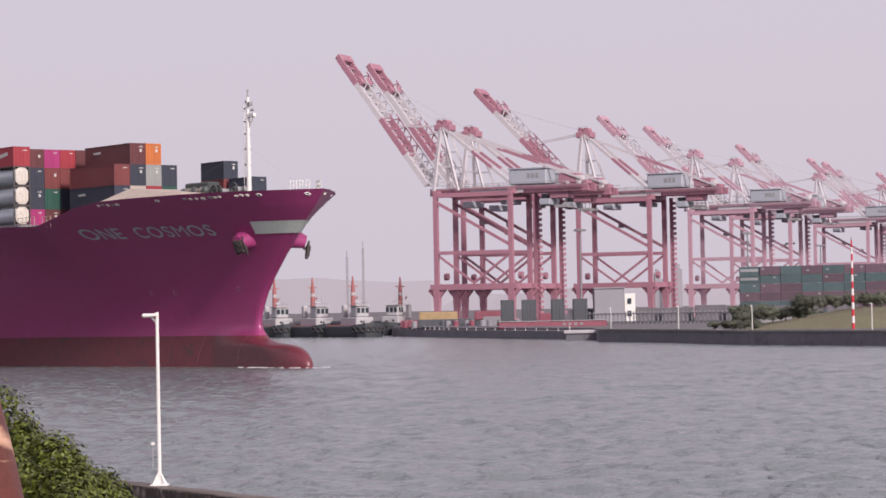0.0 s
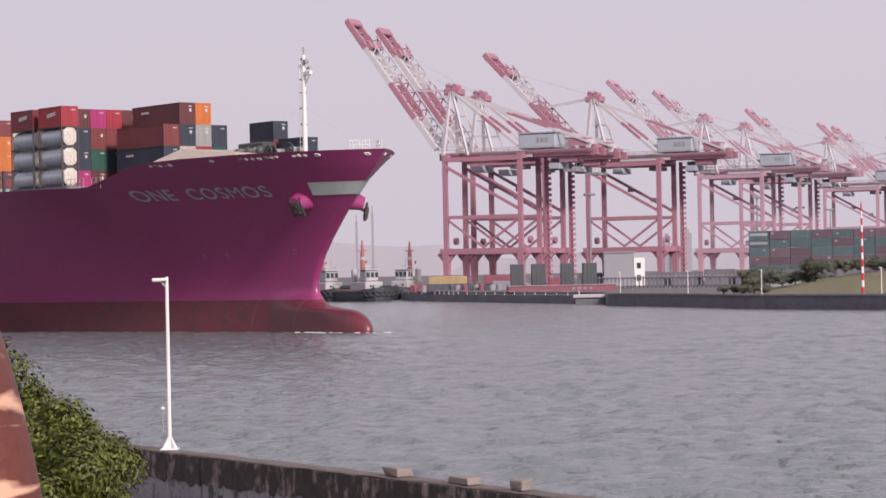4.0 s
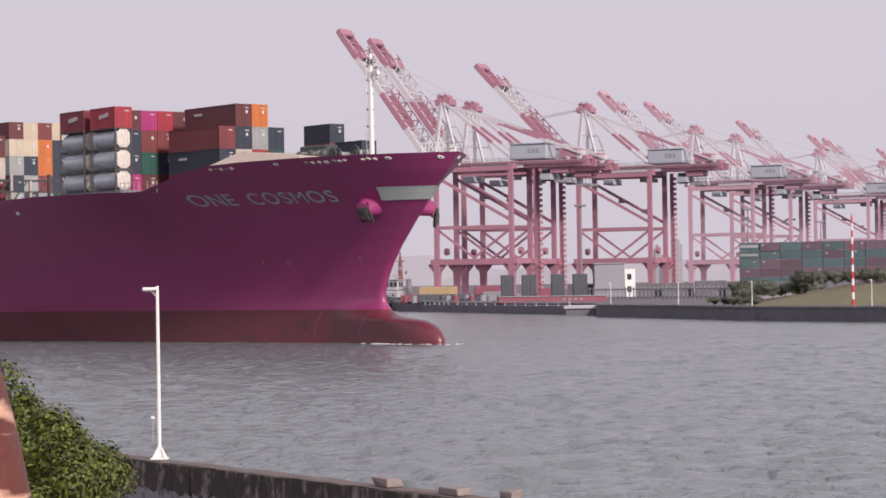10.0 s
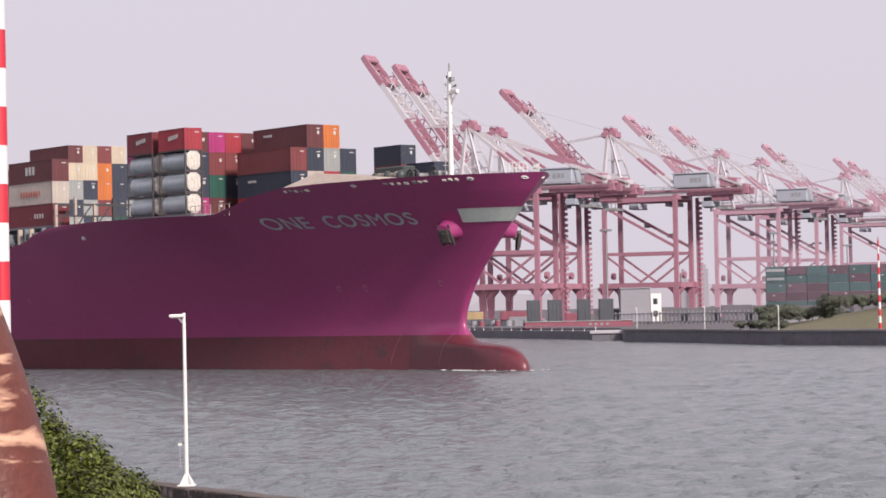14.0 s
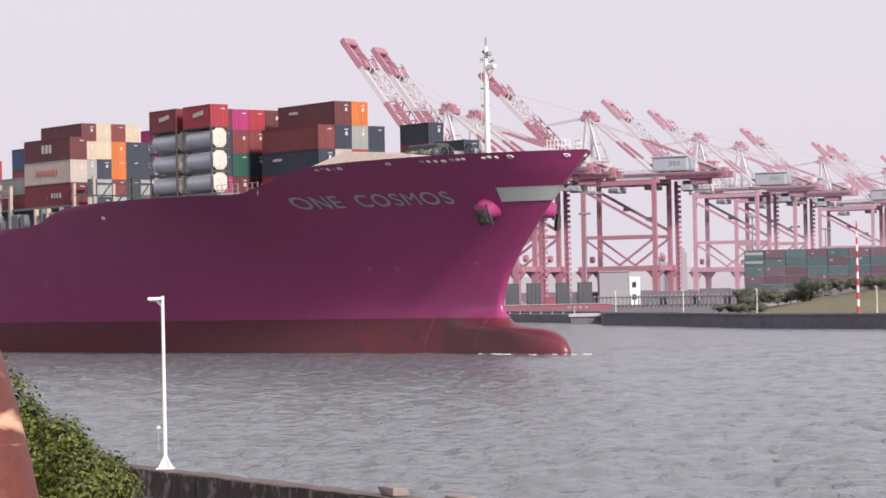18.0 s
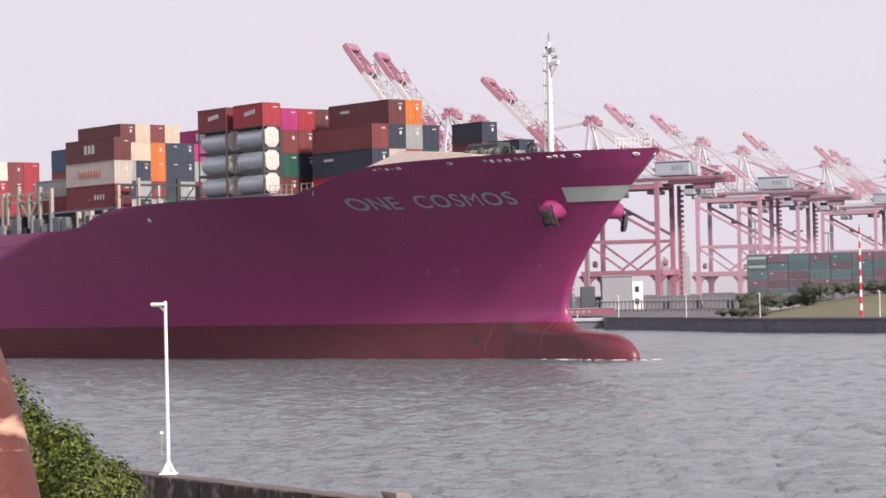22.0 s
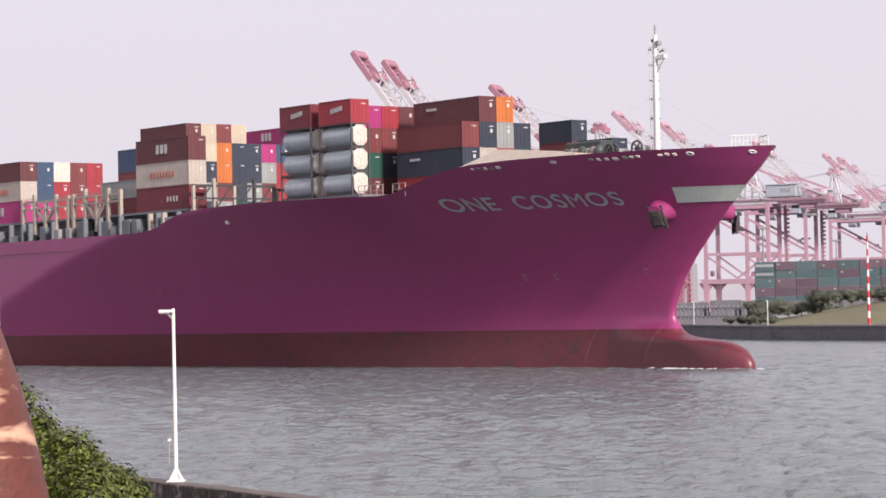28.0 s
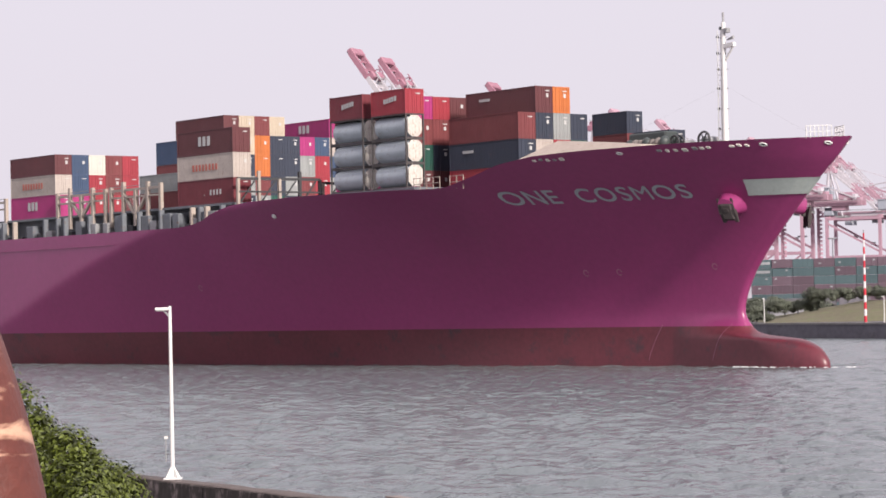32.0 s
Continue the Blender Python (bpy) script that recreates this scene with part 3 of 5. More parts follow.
lashing_frame(-117.2, -105.0, -20.4, 17.2, 21.9)
lashing_frame(-103.6, -91.8, -20.4, 17.0, 22.0)
lashing_frame(-143.5, -131.4, -20.4, 17.0, 21.9)
for y0, y1, x, zt in ((-20.4, -9, -74.8, 21.6), (-8.6, 3, -74.8, 21.2)):
    fr = part("lashing_bridge", beam((x, y0, zt), (x, y1, zt), 0.3), M_DARK, ship, "dark grey steel lashing bridge")
    part("walkway", beam((x, y0, zt - 1.5), (x, y1, zt - 1.5), 0.35, 0.2), M_DARK, fr)
    n = int((y1 - y0) / 2.45)
    for i in range(n + 1):
        y = y0 + (y1 - y0) * i / n
        part("bridge_post", beam((x, y, 18.3), (x, y, zt + (0.9 if i % 2 else 0)), 0.34), M_CREAM if i < 3 else M_DARK, fr)
        if i < n:
            part("brace", beam((x, y, 18.5), (x, y + 2.3, zt - 0.2), 0.14), M_DARK, fr)


# ---- containers: every one a thing that rides on the ship ----
CARGO = []
BAR_WHITE = material("white_marking_paint", (0.44, 0.43, 0.43), 0.6, vary=0.08, scale=2, fine=8)
BAR_RED = material("red_marking_paint", (0.45, 0.12, 0.09), 0.6, vary=0.1, scale=2, fine=8)
PAINT = {k: material(k + "_container_paint", c, 0.55, vary=0.16, scale=0.5, fine=5, bump=0.05, dirt=(c[0] * 0.55 + 0.05, c[1] * 0.5 + 0.03, c[2] * 0.5 + 0.025),
                     dirt_amount=0.32, random=0.08)
         for k, c in dict(maroon=(0.14, 0.022, 0.032), brown=(0.10, 0.028, 0.033), red=(0.27, 0.026, 0.040), brick=(0.155, 0.036, 0.040), magenta=(0.31, 0.026, 0.135),
                          navy=(0.0279, 0.0344, 0.0558), blue=(0.0369, 0.0615, 0.119), grey=(0.246, 0.254, 0.254), cream=(0.44, 0.365, 0.285), orange=(0.426, 0.123, 0.0328),
                          green=(0.0148, 0.0697, 0.0533), pale=(0.39, 0.335, 0.305), white=(0.541, 0.517, 0.467)).items()}
M_TANK = material("dull_tank_steel", (0.40, 0.44, 0.48), 0.42, 0.15, vary=0.12, scale=0.7, fine=5, dirt=(0.24, 0.22, 0.21), dirt_amount=0.3)
M_TANK_END = material("white_tank_end_paint", (0.50, 0.465, 0.43), 0.5, vary=0.16, scale=1.6, fine=6, dirt=(0.24, 0.16, 0.11), dirt_amount=0.5)
M_FRAME = material("dark_frame_steel", (0.07, 0.06, 0.06), 0.6, 0.2, vary=0.2, scale=1, fine=6)
MESHES = {}


def shared(key, make):
    """One mesh for all alike pieces."""
    if key not in MESHES:
        bm = make()
        bmesh.ops.recalc_face_normals(bm, faces=bm.faces)
        me = bpy.data.meshes.new(key[0])
        bm.to_mesh(me)
        bm.free()
        me.materials.append(None)
        MESHES[key] = me
    return MESHES[key]


def piece(name, me, mat, parent, label=""):
    ob = new(name, me)
    ob.parent = parent
    ob.material_slots[0].link = "OBJECT"
    ob.material_slots[0].material = mat
    if label:
        ob["label"] = label
    return ob


def shell_mesh(l, h, w=2.44):
    """Corrugated walls and roof; the origin is at the lower front starboard corner, the length runs aft."""
    bm = bmesh.new()
    n = int(l / 0.28)
    for y, s in ((0.03, 1), (w - 0.03, -1)):
        prev = None
        for i in range(n + 1):
            for k, dd in ((0.0, 0.0), (0.25, 0.0), (0.5, 0.045), (0.75, 0.045)):
                x = -0.1 - (l - 0.2) * min(1.0, (i + k) / (n + 1))
                pair = (bm.verts.new((x, y + s * dd, 0.12)), bm.verts.new((x, y + s * dd, h - 0.1)))
                if prev:
                    bm.faces.new((prev[0], pair[0], pair[1], prev[1]))
                prev = pair
    add_box(bm, (-l + 0.04, 0.06, h - 0.06), (-0.04, w - 0.06, h - 0.015))
    add_box(bm, (-l + 0.05, 0.08, 0.1), (-l + 0.09, w - 0.08, h - 0.1))
    return bm


def frame_mesh(l, h, w=2.44):
    bm = bmesh.new()
    for x in (-l, -0.14):
        for y in (0, w - 0.14):
            add_box(bm, (x, y, 0), (x + 0.14, y + 0.14, h))
        add_box(bm, (x + 0.01, 0.14, h - 0.13), (x + 0.12, w - 0.14, h - 0.005))
        add_box(bm, (x + 0.01, 0.14, 0.005), (x + 0.12, w - 0.14, 0.14))
    for y in (0.005, w - 0.105):
        add_box(bm, (-l + 0.14, y, h - 0.11), (-0.14, y + 0.1, h - 0.01))
        add_box(bm, (-l + 0.14, y, 0.01), (-0.14, y + 0.1, 0.15))
    return bm


def door_mesh(h):
    bm = bmesh.new()
    add_box(bm, (-0.05, 0, 0.14), (0, 1.07, h - 0.13))
    for z in (0.55, 1.15, 1.75):
        add_box(bm, (0.0, 0.06, z), (0.018, 1.0, z + 0.22))
    return bm


KINDS = {"maroon": "dark maroon", "brown": "dark brown", "red": "bright red", "brick": "brick red", "magenta": "magenta", "navy": "navy blue", "blue": "mid blue",
         "grey": "grey", "cream": "rust-streaked cream", "orange": "orange", "green": "dark green", "pale": "pale grey", "white": "off-white"}


def container(x, y, z, l, h, colour, logo=""):
    """A steel box container; x, y, z: the lower front starboard corner, in the ship's space."""
    feet = 20 if l < 7 else 40
    c = thing("shipping_container", pose(x, y, z), f"{KINDS[colour]} {'short' if feet == 20 else 'long'} corrugated steel shipping container, stacked on deck", "container",
              "containers on the ship")
    mat = PAINT[colour]
    piece("corrugated_shell", shared(("corrugated_shell", l, h), lambda: shell_mesh(l, h)), mat, c)
    piece("corner_frame", shared(("corner_frame", l, h), lambda: frame_mesh(l, h)), mat, c)
    for i, y0 in enumerate((0.14, 1.23)):
        d = piece("door", shared(("door", h), lambda: door_mesh(h)), mat, c)
        d.location = (-0.03, y0, 0)
        for yy in (0.28, 0.80):
            r = piece("locking_bar", shared(("locking_bar", h), lambda: beam((0.03, 0, 0.1), (0.03, 0, h - 0.1), 0.05, n=6)), mat, d)
            r.location = (0.0, yy, 0)
    k = RNG.random()
    if k < 0.75:
        p = piece("marking", shared(("marking", 1), lambda: box((0, 0, 0), (0.012, 0.62, 0.12))), BAR_WHITE, c)
        p.location = (0.0, 1.4, h - 0.55)
    if k > 0.35:
        p = piece("marking", shared(("marking", 2), lambda: box((0, 0, 0), (0.012, 0.36, 0.42))), BAR_WHITE, c)
        p.location = (0.0, 1.5, h - 1.2)
    if logo == "bars":  # a word that cannot be lettered: plain bars
        for i in range(5):
            p = piece("marking", shared(("marking", 3), lambda: box((0, -0.03, 0), (0.34, 0.0, 0.5))), BAR_WHITE, c)
            p.location = (-l * 0.62 + i * 0.46, -0.005, h * 0.45 + i * 0.06)
    elif logo == "big":
        for i in range(3):
            p = piece("marking", shared(("marking", 4), lambda: box((0, -0.03, 0), (0.62, 0.0, 1.1))), BAR_WHITE, c)
            p.location = (-l * 0.5 - 1.3 + i * 0.95, -0.005, h * 0.36)
    elif logo == "wide":
        for i in range(8):
            p = piece("marking", shared(("marking", 5), lambda: box((0, -0.03, 0), (0.34, 0.0, 0.75))), BAR_RED, c)
            p.location = (-l * 0.72 + i * 0.72, -0.005, h * 0.36)
    elif logo == "line":
        for i, (dx, hh) in enumerate(((0, 1.0), (1.3, 0.62), (2.0, 0.62), (2.7, 0.62), (3.4, 0.62))):
            p = piece("marking", shared(("marking", hh), lambda: box((0, -0.03, 0), (0.32, 0.0, hh))), BAR_WHITE, c)
            p.location = (-l * 0.52 + dx, -0.005, h * 0.36)
    elif logo == "small":
        p = piece("marking", shared(("marking", 6), lambda: box((0, -0.03, 0), (1.9, 0.0, 0.3))), BAR_WHITE, c)
        p.location = (-l * 0.8, -0.005, h * 0.62)
    CARGO.append((c, Vector((x, y, z))))
    return c


def tank_mesh():
    bm = bmesh.new()
    n, r = 28, 1.14
    prof = [(-0.16, 0.25), (-0.18, 0.7), (-0.26, 0.98), (-0.42, 1.1), (-0.6, r), (-5.46, r), (-5.64, 1.1), (-5.8, 0.98), (-5.88, 0.7), (-5.9, 0.25)]
    rings = [[bm.verts.new((x, 1.22 + rr * math.cos(2 * math.pi * i / n), 1.33 + rr * math.sin(2 * math.pi * i / n))) for i in range(n)] for x, rr in prof]
    for a, b in zip(rings, rings[1:]):
        for i in range(n):
            bm.faces.new((a[i], a[(i + 1) % n], b[(i + 1) % n], b[i]))
    bm.faces.new(rings[0])
    bm.faces.new(rings[-1][::-1])
    return bm


def end_plate():
    """The octagonal white end of a tank's frame with a round manhole relief."""
    bm = bmesh.new()
    pts = [(0.30, 0.62), (0.78, 0.18), (1.66, 0.18), (2.14, 0.62), (2.14, 1.98), (1.66, 2.42), (0.78, 2.42), (0.30, 1.98)]
    a = [bm.verts.new((-0.12, y, z)) for y, z in pts]
    b = [bm.verts.new((-0.03, y, z)) for y, z in pts]
    c = [bm.verts.new((0.03, 1.22 + (y - 1.22) * 0.62, 1.3 + (z - 1.3) * 0.62)) for y, z in pts]
    bm.faces.new(c)
    for i in range(8):
        j = (i + 1) % 8
        bm.faces.new((a[i], a[j], b[j], b[i]))
        bm.faces.new((b[i], b[j], c[j], c[i]))
    return bm


def tank_frame():
    bm = bmesh.new()
    l, h, w = 6.058, 2.591, 2.44
    for x in (-l, -0.15):
        for y in (0, w - 0.15):
            add_box(bm, (x, y, 0), (x + 0.15, y + 0.15, h))
        for z in (0.0, h - 0.14):
            add_box(bm, (x + 0.02, 0.15, z + 0.004), (x + 0.13, w - 0.15, z + 0.13))
    for y in (0.01, w - 0.11):
        add_box(bm, (-l + 0.15, y, 0.02), (-0.15, y + 0.1, 0.16))
    add_box(bm, (-l + 0.15, 0.004, h - 0.13), (-0.15, 0.09, h - 0.02))
    return bm


def tank_container(x, y, z):
    c = thing("tank_container", pose(x, y, z), "grey steel tank container with white octagonal end", "container", "containers on the ship")
    t = piece("tank", shared(("tank", 0), tank_mesh), M_TANK, c, "dull grey steel tank shell")
    piece("frame", shared(("frame", 0), tank_frame), M_FRAME, c)
    piece("end_plate", shared(("end_plate", 0), end_plate), M_TANK_END, c, "white octagonal tank end with rust stains")
    for s, xx in ((0, -1.4), (1, -4.6)):
        b = piece("band", shared(("band", 0), lambda: ring_band()), M_TANK, t)
        b.location = (xx, 1.22, 1.33)
    wk = piece("walkway", shared(("walkway", 0), lambda: box((-5.6, 0.92, 2.49), (-0.5, 1.52, 2.53))), M_STEEL, c)
    CARGO.append((c, Vector((x, y, z))))
    return c


def ring_band():
    bm = bmesh.new()
    n = 28
    vs = [[bm.verts.new((x, 1.16 * math.cos(2 * math.pi * i / n), 1.16 * math.sin(2 * math.pi * i / n))) for i in range(n)] for x in (-0.06, 0.06)]
    for i in range(n):
        bm.faces.new((vs[0][i], vs[0][(i + 1) % n], vs[1][(i + 1) % n], vs[1][i]))
    return bm


RNG = random.Random(21)
S20, S40, STD, HC = 6.058, 12.19, 2.591, 2.896


def stack(x, y, l, tiers, z=18.95, logos=None):
    """Tiers from the hatch up: (colour, height)."""
    for i, (colour, h) in enumerate(tiers):
        if colour == "tank":
            tank_container(x, y, z)
        elif colour:
            container(x, y, z, l, h, colour, (logos or {}).get(i, ""))
        z += h + 0.012


# foremost bay
for x in (-43.1, -50.75):
    stack(x, -20.07, S20, [("tank", STD)] * 3 + [("maroon" if x < -45 else "red", STD)], logos={3: "bars"})
stack(-42.9, -5.0, S40, [("red", STD), ("navy", HC), ("brick", HC)], logos={1: "small"})
stack(-42.9, -2.5, S40, [("brick", STD), ("pale", HC), ("navy", HC), ("brown", HC)], logos={3: "small"})
stack(-42.9, 0.0, S40, [("navy", STD), ("red", HC), ("grey", HC), ("orange", HC)])
stack(-42.9, 2.5, S40, [("red", STD), ("green", HC), ("navy", HC)])
stack(-49.6, 16.9, S20, [("green", STD), ("brick", STD), ("brick", STD), ("navy", STD)], z=18.25)
stack(-42.9, 17.3, S20, [("grey", STD), ("brick", STD), ("navy", STD)], z=18.25)
# second bay
stack(-58.6, -9.5, S40, [("magenta", HC), ("navy", HC), ("navy", HC), ("brown", STD)])
stack(-58.6, -7.0, S40, [("brown", HC), ("green", HC), ("brick", HC), ("magenta", STD)])
stack(-58.6, -4.5, S40, [("brown", HC), ("navy", HC), ("brick", HC), ("red", STD)])
stack(-58.6, -2.0, S40, [("navy", HC), ("navy", HC), ("brown", HC), ("brown", STD)])
# the tall starboard stack behind the side deck's step
stack(-76.4, -20.0, S40, [("maroon", HC), ("pale", HC), ("brown", HC)], logos={0: "line", 1: "wide", 2: "big"})
# middle bay, half empty
stack(-91.5, -16.3, S40, [("brick", 2.25), ("grey", 2.25)])
stack(-91.5, -13.8, S40, [("grey", HC), ("brick", HC), ("blue", HC)])
# after bay, starboard rows
AFT = [("magenta", "pale", "brown"), ("magenta", "blue", "blue"), ("red", "red", "white"), ("red", "brick", "brick"), ("brown", "red", "red")]
for i, (a, b, c) in enumerate(AFT):
    stack(-118.6, -20.0 + 2.5 * i, S40, [(a, HC), (b, STD), (c, STD)], logos={0: "big", 1: "wide"} if i == 0 else None)
# after bay, port rows, higher
PORT = [("grey", "navy", "grey", "cream", "brown"), ("navy", "grey", "navy", "cream", "cream"), ("grey", "brick", "orange", "orange", "brick"),
        ("green", "navy", "navy", "navy", "cream"), ("navy", "grey", "navy", "navy", ""), ("grey", "brick", "grey", "magenta", ""),
        ("navy", "red", "red", "blue", ""), ("navy", "grey", "blue", "pale", "magenta")]
for i, tiers in enumerate(PORT):
    stack(-114.6, 3.3 + 2.46 * i, S40, list(zip(tiers, (HC, STD, HC, STD, STD))), logos={4: "big"} if i == 7 else None)

# foam along the bow's waterline
M_FOAM = material("white_foam", (0.6, 0.61, 0.62), 0.9, vary=0.1, scale=2, fine=8)
rng = random.Random(55)
bm = bmesh.new()
for i in range(42):
    t = rng.random()
    x = 0.9 - 14 * t ** 1.3 if i % 3 else -8.5 - 2.2 * t
    y = axis(x) - (hull_y(x, 0.1) if x < 0.3 else 0.0) - abs(rng.gauss(0, 0.35)) - 0.05
    if i % 9 == 0:
        x, y = rng.uniform(0.3, 2.2), axis(0) + rng.uniform(-1.4, 1.2)
    w, h = rng.uniform(0.2, 0.8), rng.uniform(0.02, 0.10)
    n = 7
    vs = [bm.verts.new((x + math.cos(2 * math.pi * k / n) * w * rng.uniform(0.7, 1.2), y + math.sin(2 * math.pi * k / n) * h * 2.2 * rng.uniform(0.6, 1.2), 0.02)) for k in range(n)]
    c = bm.verts.new((x, y, 0.05 + h))
    for k in range(n):
        bm.faces.new((vs[k], vs[(k + 1) % n], c))
foam = part("bow_foam", bm, M_FOAM)
tagged(foam, "white foam at the waterline of the bow", "foam", kind="stuff")
CARGO.append((foam, Vector((0, 0, 0))))


# ---- far shore: quay, cranes, tugs ----
M_QUAYTOP = material("pale_quay_concrete", (0.13, 0.122, 0.132), 0.9, spec=0.15, vary=0.15, scale=0.1, fine=1.5)
M_QUAYWALL = material("dark_quay_wall", (0.145, 0.138, 0.16), 0.85, vary=0.2, scale=0.15, fine=1.2, dirt=(0.09, 0.085, 0.085), dirt_amount=0.4)
M_GRASS = material("dry_grass", (0.125, 0.112, 0.07), 0.95, vary=0.25, scale=0.12, fine=1.5, bump=0.6, dirt=(0.12, 0.14, 0.06), dirt_amount=0.5)
M_BUSH = material("dark_bush_leaves", (0.092, 0.102, 0.076), 0.8, vary=0.35, scale=0.8, fine=4, random=0.2)
# M_HAZE puts the air's haze into the base colour of far hills and towers
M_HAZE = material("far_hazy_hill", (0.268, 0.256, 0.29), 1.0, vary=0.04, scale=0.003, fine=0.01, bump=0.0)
M_FENCE = material("grey_fence_metal", (0.20, 0.20, 0.225), 0.7, vary=0.15, scale=0.5, fine=3)
M_SHED = material("pale_shed_wall", (0.24, 0.235, 0.265), 0.8, vary=0.1, scale=0.2, fine=2)
M_FAR_DARK = material("dark_grey_boxes", (0.065, 0.07, 0.085), 0.7, vary=0.15, scale=0.4, fine=2)
M_FAR_RED = material("red_barge_paint", (0.21, 0.06, 0.09), 0.7, vary=0.15, scale=0.3, fine=2)
M_TUG_HULL = material("black_tug_hull", (0.035, 0.04, 0.05), 0.6, vary=0.2, scale=0.5, fine=3)
M_RUBBER = material("black_tyre_rubber", (0.03, 0.03, 0.035), 0.85, vary=0.2, scale=1, fine=6)
M_GLASS = material("dark_window_glass", (0.03, 0.04, 0.05), 0.15, vary=0.05, bump=0.0)
M_TUG_RED = material("red_funnel_paint", (0.30, 0.10, 0.105), 0.6, vary=0.15, scale=0.5, fine=3)
M_YELLOW = material("dull_yellow_paint", (0.34, 0.24, 0.13), 0.7, vary=0.15, scale=0.5, fine=3)
M_HOUSE = material("pale_blue_grey_paint", (0.31, 0.33, 0.385), 0.6, vary=0.1, scale=0.2, fine=2)
M_TUG_WHITE = material("dull_white_tug_paint", (0.36, 0.35, 0.375), 0.6, vary=0.12, scale=0.4, fine=3)
QUAY_Z = 2.2


def slab(name, pts, z0, z1, mats, label, category):
    """A block of land: its outline pulled up from z0 to z1, with a paler top."""
    bm = bmesh.new()
    lo = [bm.verts.new((x, y, z0)) for x, y in pts]
    hi = [bm.verts.new((x, y, z1)) for x, y in pts]
    bm.faces.new(hi)
    for i in range(len(pts)):
        j = (i + 1) % len(pts)
        bm.faces.new((lo[i], lo[j], hi[j], hi[i])).material_index = 1
    return tagged(part(name, bm, mats), label, category, kind="structure")


slab("ground", [(400, 230), (66.5, 361), (49.5, 390), (41.0, 426), (29.2, 458), (31.0, 500), (1.7, 571), (-12.6, 618), (-14, 640), (40, 700), (20, 790), (-60, 1100),
                (-1500, 2600), (-3800, 4000), (3800, 4000), (3800, 230)], -2, QUAY_Z, [M_QUAYTOP, M_QUAYWALL], "grey concrete harbour quay with a dark wall", "quay")
# coping along the quay's edge
EDGE = [(120, 340), (66.5, 361), (49.5, 390), (41.0, 426), (29.2, 458)]
for (ax, ay), (bx, by) in zip(EDGE, EDGE[1:]):
    tagged(part("quay_coping", beam((ax, ay + 0.3, QUAY_Z + 0.1), (bx, by + 0.3, QUAY_Z + 0.1), 0.7, 0.3), M_CONCRETE), "grey concrete coping along the quay edge", "coping", kind="structure")
slab("pier", [(26.0, 492), (1.2, 566), (-13.2, 613), (-8, 640), (20, 590), (34, 510)], -2, 1.75, [M_QUAYTOP, M_QUAYWALL], "pale concrete pier in front of the cranes", "pier")
stage = thing("landing_stage", pose(28.0, 482, 0, 0, 0, -20), "pale concrete landing stage at the quay", "landing stage", kind="structure")
part("body", box((-3.4, -2.0, -1), (3.0, 3, 1.35), 0.1), M_QUAYWALL, stage)
part("deck_slab", box((-3.7, -2.3, 1.35), (3.2, 3.2, 2.0), 0.08), M_CRANE_WHITE, stage, "pale concrete deck slab")


